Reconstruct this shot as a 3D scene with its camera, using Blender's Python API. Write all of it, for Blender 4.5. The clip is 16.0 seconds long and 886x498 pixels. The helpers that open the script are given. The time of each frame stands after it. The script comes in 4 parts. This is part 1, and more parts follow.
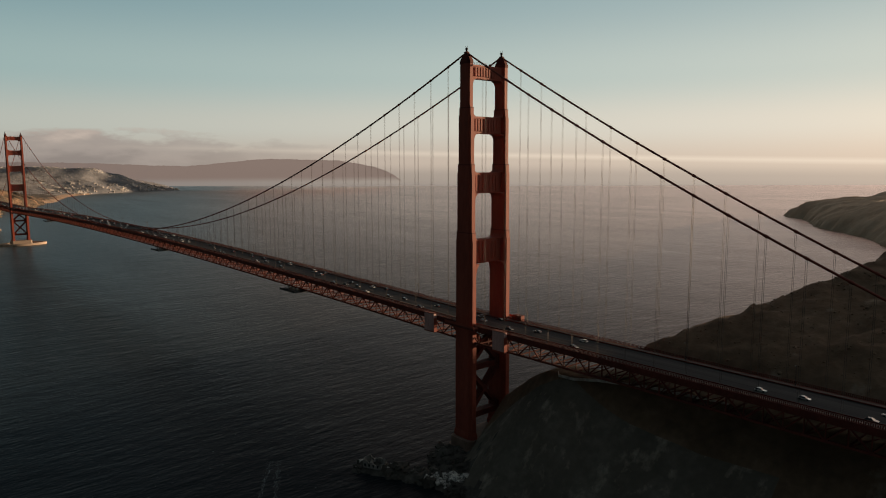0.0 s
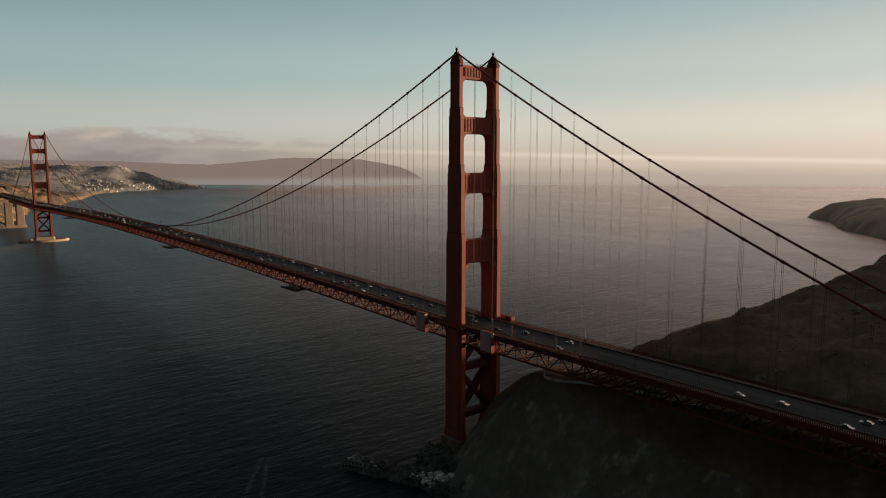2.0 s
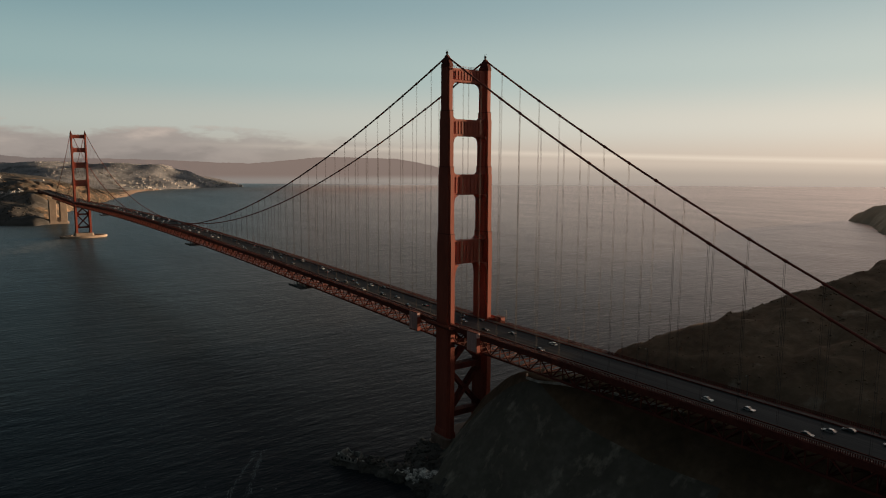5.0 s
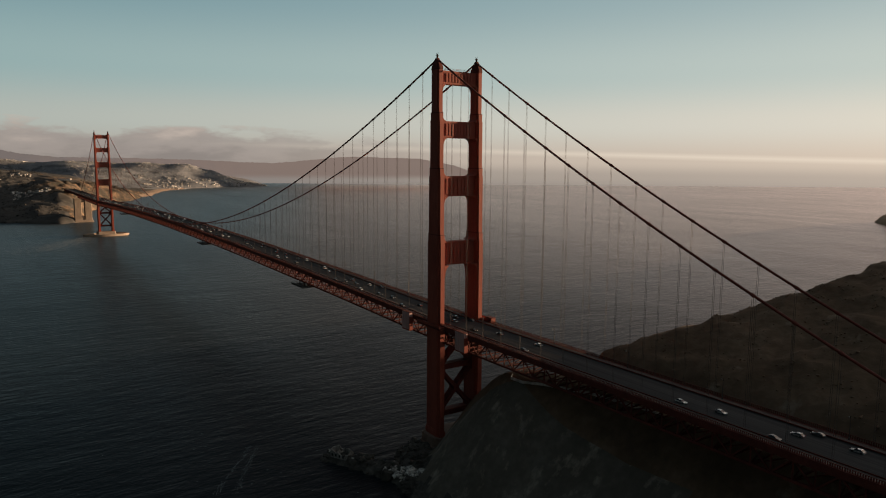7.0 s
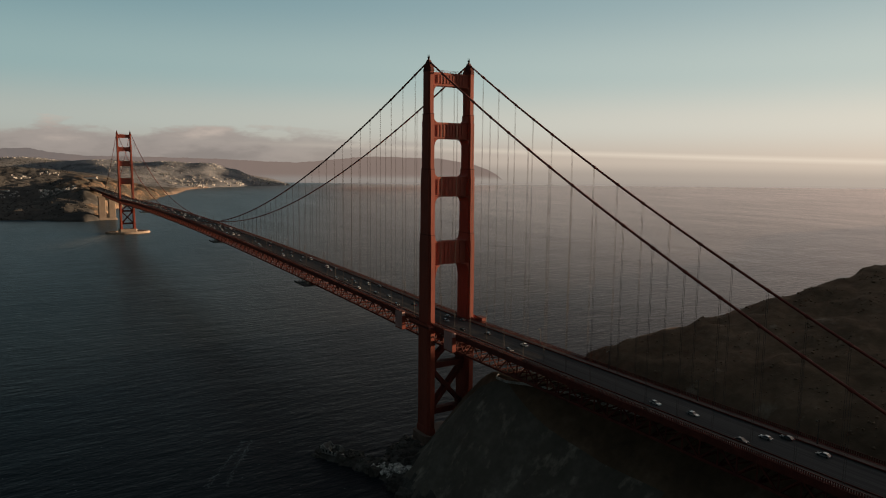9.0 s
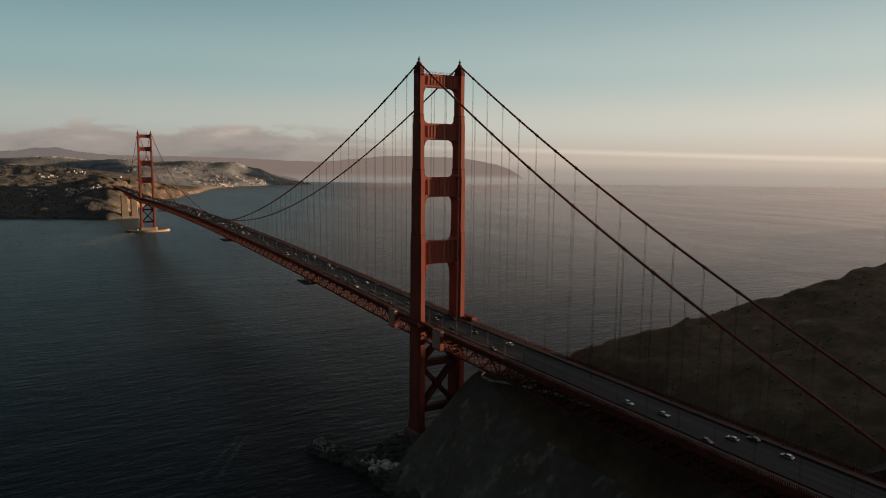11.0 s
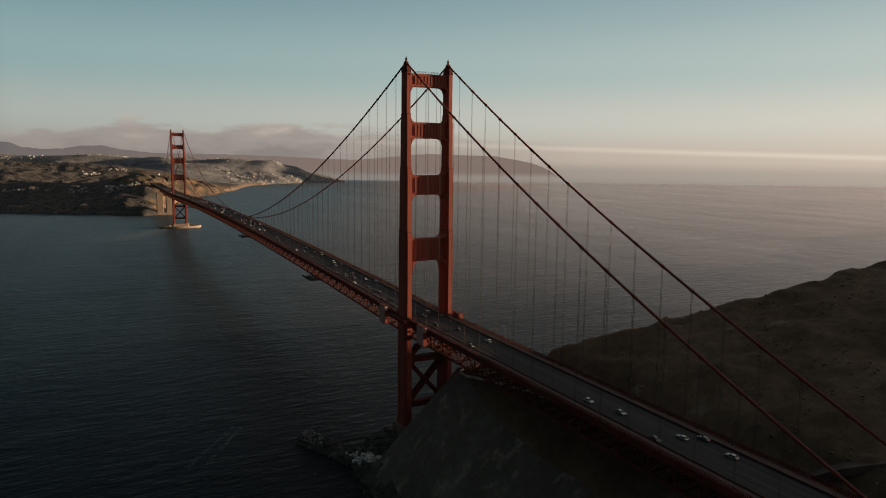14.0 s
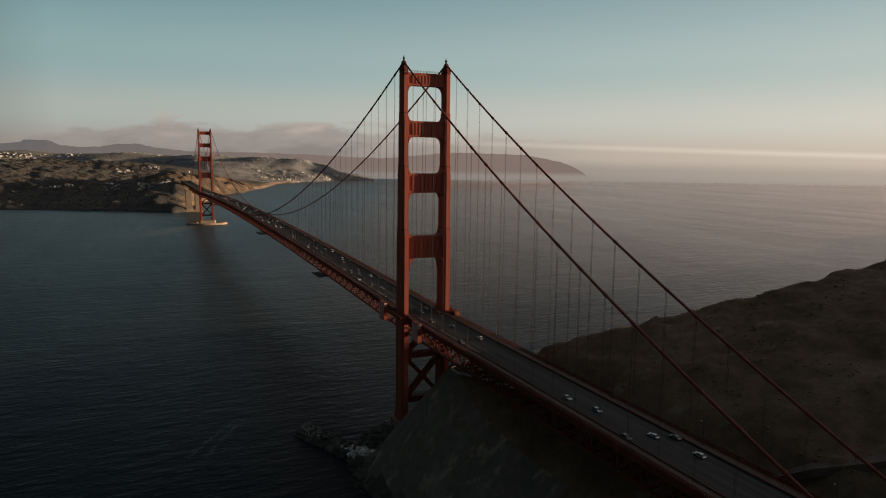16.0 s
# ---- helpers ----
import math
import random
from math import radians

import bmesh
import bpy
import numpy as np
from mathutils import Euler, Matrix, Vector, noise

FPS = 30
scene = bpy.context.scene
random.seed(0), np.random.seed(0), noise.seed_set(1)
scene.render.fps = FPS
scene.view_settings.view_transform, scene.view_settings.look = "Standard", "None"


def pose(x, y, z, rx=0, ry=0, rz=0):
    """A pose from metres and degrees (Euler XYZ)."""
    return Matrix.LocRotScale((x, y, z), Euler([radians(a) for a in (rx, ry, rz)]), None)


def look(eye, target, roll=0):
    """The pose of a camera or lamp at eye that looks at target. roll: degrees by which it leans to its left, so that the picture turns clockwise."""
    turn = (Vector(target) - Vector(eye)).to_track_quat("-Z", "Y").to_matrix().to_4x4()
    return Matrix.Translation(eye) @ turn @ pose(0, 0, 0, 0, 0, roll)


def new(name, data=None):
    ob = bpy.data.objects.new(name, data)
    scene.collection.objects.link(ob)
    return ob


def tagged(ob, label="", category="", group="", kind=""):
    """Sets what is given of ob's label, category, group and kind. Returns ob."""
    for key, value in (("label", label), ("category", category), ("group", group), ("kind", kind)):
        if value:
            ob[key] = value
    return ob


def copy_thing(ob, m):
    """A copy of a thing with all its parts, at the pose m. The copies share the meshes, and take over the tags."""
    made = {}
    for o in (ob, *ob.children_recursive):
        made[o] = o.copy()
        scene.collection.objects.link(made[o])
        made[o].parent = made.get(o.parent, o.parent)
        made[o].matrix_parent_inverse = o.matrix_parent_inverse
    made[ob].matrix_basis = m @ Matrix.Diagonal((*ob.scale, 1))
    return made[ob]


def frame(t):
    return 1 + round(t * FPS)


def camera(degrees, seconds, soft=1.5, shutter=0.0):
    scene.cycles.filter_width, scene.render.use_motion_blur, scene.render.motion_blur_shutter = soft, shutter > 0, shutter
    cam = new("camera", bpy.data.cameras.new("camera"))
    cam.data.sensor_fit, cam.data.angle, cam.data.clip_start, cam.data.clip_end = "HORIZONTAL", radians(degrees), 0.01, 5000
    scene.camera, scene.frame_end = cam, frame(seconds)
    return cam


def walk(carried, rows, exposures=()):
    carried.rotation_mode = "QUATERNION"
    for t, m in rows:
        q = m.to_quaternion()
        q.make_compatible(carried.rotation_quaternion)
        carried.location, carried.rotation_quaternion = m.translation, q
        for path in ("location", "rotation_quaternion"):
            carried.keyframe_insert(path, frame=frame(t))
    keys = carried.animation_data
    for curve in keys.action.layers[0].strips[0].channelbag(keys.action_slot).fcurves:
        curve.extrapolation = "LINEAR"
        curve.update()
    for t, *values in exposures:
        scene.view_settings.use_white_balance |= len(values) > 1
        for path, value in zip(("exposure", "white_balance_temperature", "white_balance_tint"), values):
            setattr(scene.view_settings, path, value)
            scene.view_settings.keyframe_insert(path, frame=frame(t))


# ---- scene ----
cam = camera(65.5, 16.0, soft=1.1)
PATH = [
    (0, (283.157, -279.399, 169.853), (281.665, -278.091, 169.603), -0.1),
    (0.5, (286.258, -275.379, 169.9), (284.755, -274.084, 169.65), -0.0),
    (1, (289.434, -271.603, 169.997), (287.921, -270.319, 169.746), 0.0),
    (1.5, (292.716, -268.117, 170.121), (291.192, -266.847, 169.87), 0.1),
    (2, (296.01, -265.001, 170.332), (294.474, -263.746, 170.08), 0.1),
    (2.5, (299.437, -261.923, 170.536), (297.889, -260.683, 170.283), 0.2),
    (3, (303.138, -258.801, 170.682), (301.578, -257.576, 170.427), 0.2),
    (3.5, (306.76, -255.806, 170.831), (305.19, -254.594, 170.576), 0.3),
    (4, (310.322, -252.763, 171.053), (308.741, -251.566, 170.799), 0.3),
    (6.5, (328.183, -235.936, 172.775), (326.547, -234.815, 172.52), 0.4),
    (7, (331.84, -232.481, 172.955), (330.195, -231.373, 172.7), 0.4),
    (7.5, (335.445, -229.092, 173.22), (333.79, -227.999, 172.964), 0.5),
    (8, (338.836, -225.741, 173.38), (337.171, -224.662, 173.124), 0.5),
    (8.5, (342.101, -222.071, 173.528), (340.428, -221.007, 173.272), 0.6),
    (9, (345.395, -218.339, 173.619), (343.712, -217.289, 173.363), 0.6),
    (11.5, (362.074, -199.899, 174.791), (360.348, -198.923, 174.531), 0.6),
    (12, (365.279, -196.083, 174.899), (363.544, -195.123, 174.638), 0.6),
    (12.5, (368.419, -192.048, 174.969), (366.676, -191.104, 174.707), 0.6),
    (13, (371.545, -187.851, 174.952), (369.793, -186.923, 174.69), 0.6),
    (13.5, (374.531, -183.612, 174.959), (372.77, -182.7, 174.695), 0.7),
    (14, (377.675, -179.282, 175.044), (375.906, -178.387, 174.779), 0.7),
    (14.5, (380.679, -175.159, 175.161), (378.902, -174.28, 174.895), 0.7),
    (15, (383.59, -170.892, 175.254), (381.806, -170.03, 174.986), 0.7),
    (15.5, (386.594, -166.582, 175.268), (384.799, -165.741, 174.999), 0.8),
    (16, (389.979, -162.684, 175.183), (388.173, -161.869, 174.913), 0.8),
]
walk(cam, [(t, look(eye, target, roll)) for t, eye, target, roll in PATH],
     exposures=[(0, 1.91, 6930, 12.0), (4, 1.88, 6830, 11.6), (9, 1.86, 6750, 11.0), (16, 1.81, 6710, 10.8)])

# ---- light ----
SUN_AZ, SUN_EL = 80.5, 4.6
SUN_DIR = Vector((math.cos(radians(SUN_AZ)) * math.cos(radians(SUN_EL)),
                  math.sin(radians(SUN_AZ)) * math.cos(radians(SUN_EL)), math.sin(radians(SUN_EL))))


def make_world():
    world = bpy.data.worlds.new("evening_sky")
    scene.world = world
    world.use_nodes = True
    nt = world.node_tree
    nt.nodes.clear()
    out = nt.nodes.new("ShaderNodeOutputWorld")
    bg = nt.nodes.new("ShaderNodeBackground")
    nt.links.new(bg.outputs[0], out.inputs[0])

    def math_node(op, a, b=None, c=None, clamp=False):
        n = nt.nodes.new("ShaderNodeMath")
        n.operation, n.use_clamp = op, clamp
        for k, v in enumerate((a, b, c)):
            if v is None:
                continue
            if isinstance(v, (int, float)):
                n.inputs[k].default_value = v
            else:
                nt.links.new(v, n.inputs[k])
        return n.outputs[0]

    def ramp(fac, stops):
        n = nt.nodes.new("ShaderNodeValToRGB")
        n.color_ramp.interpolation = "EASE"
        el = n.color_ramp.elements
        while len(el) < len(stops):
            el.new(0.5)
        for e, (p, c) in zip(el, stops):
            e.position, e.color = p, (*c, 1)
        nt.links.new(fac, n.inputs[0])
        return n.outputs[0]

    def mix(fac, a, b, kind="MIX"):
        n = nt.nodes.new("ShaderNodeMix")
        n.data_type, n.blend_type = "RGBA", kind
        for sock, v in ((n.inputs[0], fac), (n.inputs[6], a), (n.inputs[7], b)):
            if isinstance(v, (int, float)):
                sock.default_value = v
            elif isinstance(v, tuple):
                sock.default_value = (*v, 1)
            else:
                nt.links.new(v, sock)
        return n.outputs[2]

    sky = nt.nodes.new("ShaderNodeTexSky")
    sky.sky_type, sky.sun_disc = "NISHITA", False
    sky.sun_elevation, sky.sun_rotation = radians(SUN_EL), radians(90 - SUN_AZ)
    sky.dust_density, sky.air_density, sky.ozone_density = 2.0, 1.0, 1.5
    tc = nt.nodes.new("ShaderNodeTexCoord")
    way = tc.outputs["Generated"]
    sep = nt.nodes.new("ShaderNodeSeparateXYZ")
    nt.links.new(way, sep.inputs[0])
    x, y, z = sep.outputs
    # how far round from the sun: 1 towards it, 0 away
    round_sun = math_node("ADD", math_node("MULTIPLY", x, SUN_DIR.x), math_node("MULTIPLY", y, SUN_DIR.y))
    toward = math_node("MULTIPLY_ADD", round_sun, 0.5, 0.5)
    toward = math_node("POWER", toward, 2.0, clamp=True)
    up = math_node("MULTIPLY_ADD", z, 1.0, 0.1, clamp=True)      # 0.1 is the horizon
    cool = ramp(up, [(0.055, (0.13, 0.125, 0.122)), (0.08, (0.185, 0.172, 0.163)), (0.1, (0.34, 0.305, 0.283)), (0.15, (0.375, 0.445, 0.43)),
                     (0.22, (0.245, 0.405, 0.43)), (0.33, (0.135, 0.288, 0.345)), (0.38, (0.085, 0.155, 0.18)), (0.48, (0.036, 0.063, 0.078)), (0.66, (0.046, 0.07, 0.084)), (0.85, (0.14, 0.18, 0.2))])
    warm = ramp(up, [(0.055, (0.44, 0.395, 0.36)), (0.08, (0.575, 0.505, 0.44)), (0.1, (0.76, 0.66, 0.555)), (0.15, (0.79, 0.765, 0.69)),
                     (0.22, (0.585, 0.66, 0.635)), (0.33, (0.395, 0.51, 0.535)), (0.44, (0.30, 0.30, 0.28)), (0.65, (0.085, 0.09, 0.09)), (0.85, (0.14, 0.18, 0.2))])
    haze = mix(toward, cool, warm)
    # the sky dims towards the side away from the sun
    dusk = math_node("MULTIPLY_ADD", round_sun, 1.8, 1.44, clamp=True)
    dusk = math_node("MULTIPLY_ADD", math_node("MULTIPLY", dusk, dusk), 0.84, 0.16)
    haze = mix(1.0, haze, dusk, "MULTIPLY")
    color = mix(0.85, mix(1.0, sky.outputs[0], (0.06, 0.06, 0.06), "MULTIPLY"), haze)
    # added unseen glow high over the sun, to brighten the water on that side
    glow = math_node("POWER", math_node("MAXIMUM", round_sun, 0.0), 6.0)
    high = nt.nodes.new("ShaderNodeMapRange")
    high.interpolation_type = "SMOOTHSTEP"
    high.inputs["From Min"].default_value, high.inputs["From Max"].default_value = 0.25, 0.42
    nt.links.new(z, high.inputs[0])
    glow = math_node("MULTIPLY", glow, high.outputs[0])
    color = mix(1.0, color, mix(glow, (0.0, 0.0, 0.0), (3.0, 2.35, 1.95)), "ADD")
    # fog bank that lies over the land, and the thin bright one out at sea
    mapping = nt.nodes.new("ShaderNodeMapping")
    mapping.inputs["Scale"].default_value = (11, 11, 38)
    nt.links.new(way, mapping.inputs[0])
    cloud = nt.nodes.new("ShaderNodeTexNoise")
    cloud.inputs["Scale"].default_value, cloud.inputs["Detail"].default_value, cloud.inputs["Roughness"].default_value = 1.0, 7.0, 0.55
    nt.links.new(mapping.outputs[0], cloud.inputs[0])
    billow = cloud.outputs[0]
    side = math_node("MULTIPLY_ADD", round_sun, -2.6, 1.25, clamp=True)       # away from the sun
    top = math_node("ADD", math_node("MULTIPLY_ADD", billow, 0.11, -0.013), math_node("MULTIPLY_ADD", side, 0.014, -0.014))
    # the bank sinks again far round from the sun
    sink = math_node("MULTIPLY", math_node("MAXIMUM", math_node("SUBTRACT", -0.15, round_sun), 0.0), 0.15)
    over = math_node("MULTIPLY", math_node("SUBTRACT", math_node("SUBTRACT", top, sink), z), 75.0, clamp=True)
    bank = math_node("MULTIPLY", math_node("MULTIPLY", over, side), 0.92, clamp=True)
    lit = math_node("ADD", math_node("MULTIPLY", z, 7.0), math_node("MULTIPLY_ADD", billow, 1.1, -0.38), clamp=True)
    bank_color = ramp(lit, [(0.08, (0.235, 0.213, 0.203)), (0.38, (0.315, 0.284, 0.266)), (0.78, (0.52, 0.445, 0.395))])
    color = mix(bank, color, bank_color)
    line = math_node("SUBTRACT", 1.0, math_node("MULTIPLY", math_node("ABSOLUTE", math_node("SUBTRACT", z, math_node("MULTIPLY_ADD", toward, -0.035, 0.032))), 190.0), clamp=True)
    line = math_node("MULTIPLY", line, math_node("MULTIPLY_ADD", toward, 2.2, -0.55, clamp=True))
    color = mix(math_node("MULTIPLY", line, 0.32), color, (0.95, 0.86, 0.72))
    nt.links.new(color, bg.inputs[0])
    bg.inputs[1].default_value = 0.29


make_world()
sun = new("sun", bpy.data.lights.new("sun", "SUN"))
sun.data.energy, sun.data.angle, sun.data.color = 3.6, radians(0.6), (1.0, 0.72, 0.46)
sun.matrix_world = look(SUN_DIR * 3000, (0, 0, 0))


# ---- materials ----
def material(name, stops, scale=1.0, rough=0.6, bump=0.0, bump_scale=None, metal=0.0, fine=None, stretch=(1, 1, 1), per_object=0.0, spec=0.5):
    """A surface from noise at two scales: stops are colours along the broad noise, fine the share of the fine grain."""
    m = bpy.data.materials.new(name)
    m.use_nodes = True
    nt = m.node_tree
    p = nt.nodes["Principled BSDF"]
    p.inputs["Roughness"].default_value, p.inputs["Metallic"].default_value = rough, metal
    p.inputs["Specular IOR Level"].default_value = spec
    geo = nt.nodes.new("ShaderNodeNewGeometry")
    mp = nt.nodes.new("ShaderNodeMapping")
    mp.inputs["Scale"].default_value = [scale * s for s in stretch]
    nt.links.new(geo.outputs["Position"], mp.inputs[0])
    broad = nt.nodes.new("ShaderNodeTexNoise")
    broad.inputs["Detail"].default_value, broad.inputs["Roughness"].default_value = 6.0, 0.6
    broad.inputs["Scale"].default_value = 1.0
    nt.links.new(mp.outputs[0], broad.inputs[0])
    grain = nt.nodes.new("ShaderNodeTexNoise")
    grain.inputs["Scale"].default_value = (fine or 9.0)
    grain.inputs["Detail"].default_value = 4.0
    nt.links.new(mp.outputs[0], grain.inputs[0])
    both = nt.nodes.new("ShaderNodeMix")
    both.inputs[0].default_value = 0.35
    nt.links.new(broad.outputs[0], both.inputs[2])
    nt.links.new(grain.outputs[0], both.inputs[3])
    ramp = nt.nodes.new("ShaderNodeValToRGB")
    el = ramp.color_ramp.elements
    while len(el) < len(stops):
        el.new(0.5)
    for e, (pos, c) in zip(el, stops):
        e.position, e.color = pos, (*c, 1)
    nt.links.new(both.outputs[0], ramp.inputs[0])
    color = ramp.outputs[0]
    if per_object:
        info = nt.nodes.new("ShaderNodeObjectInfo")
        hsv = nt.nodes.new("ShaderNodeHueSaturation")
        val = nt.nodes.new("ShaderNodeMath")
        val.operation = "MULTIPLY_ADD"
        val.inputs[1].default_value, val.inputs[2].default_value = per_object, 1 - per_object / 2
        nt.links.new(info.outputs["Random"], val.inputs[0])
        nt.links.new(val.outputs[0], hsv.inputs["Value"])
        nt.links.new(color, hsv.inputs["Color"])
        color = hsv.outputs[0]
    nt.links.new(color, p.inputs["Base Color"])
    if bump:
        b = nt.nodes.new("ShaderNodeBump")
        b.inputs["Strength"].default_value, b.inputs["Distance"].default_value = 1.0, bump
        nt.links.new(both.outputs[0], b.inputs["Height"])
        nt.links.new(b.outputs[0], p.inputs["Normal"])
    return m


def water_material():
    m = bpy.data.materials.new("sea_water")
    m.use_nodes = True
    nt = m.node_tree
    nt.nodes.remove(nt.nodes["Principled BSDF"])
    body = nt.nodes.new("ShaderNodeBsdfDiffuse")
    body.inputs["Color"].default_value = (0.006, 0.0105, 0.014, 1)
    gloss = nt.nodes.new("ShaderNodeBsdfAnisotropic")
    gloss.inputs["Color"].default_value = (0.96, 0.85, 0.83, 1)
    gloss.inputs["Roughness"].default_value = 0.28
    fresnel = nt.nodes.new("ShaderNodeFresnel")
    fresnel.inputs["IOR"].default_value = 1.31
    blend = nt.nodes.new("ShaderNodeMixShader")
    # waves turn part of the surface away from the eye, and wind leaves smoother and rougher lanes
    geo = nt.nodes.new("ShaderNodeNewGeometry")
    lanes = nt.nodes.new("ShaderNodeMapping")
    lanes.inputs["Rotation"].default_value = (0, 0, radians(-28))
    lanes.inputs["Scale"].default_value = (0.0016, 0.0075, 0.01)
    nt.links.new(geo.outputs["Position"], lanes.inputs[0])
    wind = nt.nodes.new("ShaderNodeTexNoise")
    wind.inputs["Scale"].default_value, wind.inputs["Detail"].default_value, wind.inputs["Roughness"].default_value = 1.0, 7.0, 0.62
    nt.links.new(lanes.outputs[0], wind.inputs[0])
    share = nt.nodes.new("ShaderNodeMapRange")
    for key, v in (("From Min", 0.3), ("From Max", 0.7), ("To Min", 0.62), ("To Max", 0.80)):
        share.inputs[key].default_value = v
    nt.links.new(wind.outputs[0], share.inputs[0])
    weight = nt.nodes.new("ShaderNodeMath")
    weight.operation, weight.use_clamp = "MULTIPLY", True
    steep = nt.nodes.new("ShaderNodeMath")
    steep.operation = "POWER"
    steep.inputs[1].default_value = 1.15
    nt.links.new(fresnel.outputs[0], steep.inputs[0])
    nt.links.new(steep.outputs[0], weight.inputs[0])
    # reflection strength and tint graded from bay to ocean, standing in for sunward haze
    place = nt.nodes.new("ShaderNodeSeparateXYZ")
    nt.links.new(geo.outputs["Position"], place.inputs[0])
    haze_grade = nt.nodes.new("ShaderNodeMapRange")
    haze_grade.interpolation_type = "SMOOTHSTEP"
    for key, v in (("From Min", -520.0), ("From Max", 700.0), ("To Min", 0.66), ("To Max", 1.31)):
        haze_grade.inputs[key].default_value = v
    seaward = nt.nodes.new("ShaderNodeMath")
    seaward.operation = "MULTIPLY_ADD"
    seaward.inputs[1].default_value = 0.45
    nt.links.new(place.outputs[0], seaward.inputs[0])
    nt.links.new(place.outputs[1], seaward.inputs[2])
    nt.links.new(seaward.outputs[0], haze_grade.inputs[0])
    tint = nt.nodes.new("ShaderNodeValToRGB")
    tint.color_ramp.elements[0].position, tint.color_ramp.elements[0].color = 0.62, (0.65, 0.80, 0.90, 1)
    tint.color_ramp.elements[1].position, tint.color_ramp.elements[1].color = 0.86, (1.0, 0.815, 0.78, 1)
    nt.links.new(haze_grade.outputs[0], tint.inputs[0])
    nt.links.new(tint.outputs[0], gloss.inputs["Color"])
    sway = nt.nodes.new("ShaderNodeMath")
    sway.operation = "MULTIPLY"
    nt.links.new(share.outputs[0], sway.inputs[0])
    nt.links.new(haze_grade.outputs[0], sway.inputs[1])
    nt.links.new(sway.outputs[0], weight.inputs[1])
    nt.links.new(weight.outputs[0], blend.inputs[0])
    nt.links.new(body.outputs[0], blend.inputs[1])
    nt.links.new(gloss.outputs[0], blend.inputs[2])
    nt.links.new(blend.outputs[0], nt.nodes["Material Output"].inputs["Surface"])
    total = None
    for scale, turn, stretch, high in ((0.004, 20, 0.35, 0.8), (0.022, 30, 0.4, 0.5), (0.07, -12, 0.3, 0.34), (0.17, 8, 0.35, 0.40), (0.5, -25, 0.5, 0.17)):
        mp = nt.nodes.new("ShaderNodeMapping")
        mp.inputs["Rotation"].default_value = (0, 0, radians(turn + 35))
        mp.inputs["Scale"].default_value = (scale, scale * stretch, scale)
        nt.links.new(geo.outputs["Position"], mp.inputs[0])
        n = nt.nodes.new("ShaderNodeTexNoise")
        n.inputs["Scale"].default_value, n.inputs["Detail"].default_value, n.inputs["Roughness"].default_value = 1.0, 3.0, 0.5
        nt.links.new(mp.outputs[0], n.inputs[0])
        k = nt.nodes.new("ShaderNodeMath")
        k.operation = "MULTIPLY_ADD"
        k.inputs[1].default_value = high
        nt.links.new(n.outputs[0], k.inputs[0])
        if total is None:
            k.inputs[2].default_value = 0
        else:
            nt.links.new(total, k.inputs[2])
        total = k.outputs[0]
    b = nt.nodes.new("ShaderNodeBump")
    b.inputs["Strength"].default_value, b.inputs["Distance"].default_value = 1.0, 1.5
    nt.links.new(total, b.inputs["Height"])
    for node in (body, gloss, fresnel):
        nt.links.new(b.outputs[0], node.inputs["Normal"])
    return m


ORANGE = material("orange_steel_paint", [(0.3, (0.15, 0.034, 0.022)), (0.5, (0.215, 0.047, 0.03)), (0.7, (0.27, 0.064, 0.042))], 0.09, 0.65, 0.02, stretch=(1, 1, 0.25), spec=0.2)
# Shade put into the orange paint's colour, for trusses, bracing and deck edges.
ORANGE_DARK = material("orange_steel_shaded", [(0.3, (0.064, 0.017, 0.014)), (0.5, (0.09, 0.023, 0.018)), (0.7, (0.125, 0.034, 0.026))], 0.2, 0.8, 0.02, spec=0.15)
SOOT = material("sooty_iron", [(0.3, (0.014, 0.011, 0.010)), (0.7, (0.03, 0.023, 0.02))], 1.0, 0.8, spec=0.1)
CABLE = material("cable_paint", [(0.3, (0.095, 0.022, 0.017)), (0.7, (0.15, 0.034, 0.024))], 0.3, 0.65, 0.01, spec=0.2)
SUSPENDER = material("weathered_rope", [(0.3, (0.030, 0.021, 0.0195)), (0.7, (0.046, 0.031, 0.028))], 0.3, 0.7, 0.01)
ASPHALT = material("asphalt", [(0.32, (0.040, 0.039, 0.040)), (0.5, (0.059, 0.057, 0.058)), (0.68, (0.088, 0.084, 0.083))], 0.55, 0.95, 0.005, stretch=(0.012, 1, 1), fine=3.0, spec=0.0)
WALKWAY = material("sidewalk_concrete", [(0.3, (0.045, 0.028, 0.024)), (0.7, (0.07, 0.045, 0.038))], 0.2, 0.8, 0.01)
CONCRETE = material("weathered_concrete", [(0.28, (0.13, 0.098, 0.076)), (0.5, (0.215, 0.16, 0.122)), (0.72, (0.30, 0.23, 0.178))], 0.12, 0.85, 0.05, stretch=(1, 1, 0.4))
# browner and darker than CONCRETE, for the near pier alone
BROWN_CONCRETE = material("brown_concrete", [(0.28, (0.09, 0.055, 0.042)), (0.5, (0.16, 0.10, 0.075)), (0.72, (0.23, 0.155, 0.12))], 0.12, 0.85, 0.05, stretch=(1, 1, 0.3))
SCRUB = material("coastal_scrub", [(0.3, (0.068, 0.045, 0.030)), (0.46, (0.094, 0.063, 0.042)), (0.57, (0.125, 0.085, 0.058)), (0.68, (0.175, 0.122, 0.086))], 0.035, 0.95, 1.4, fine=7, spec=0.1)


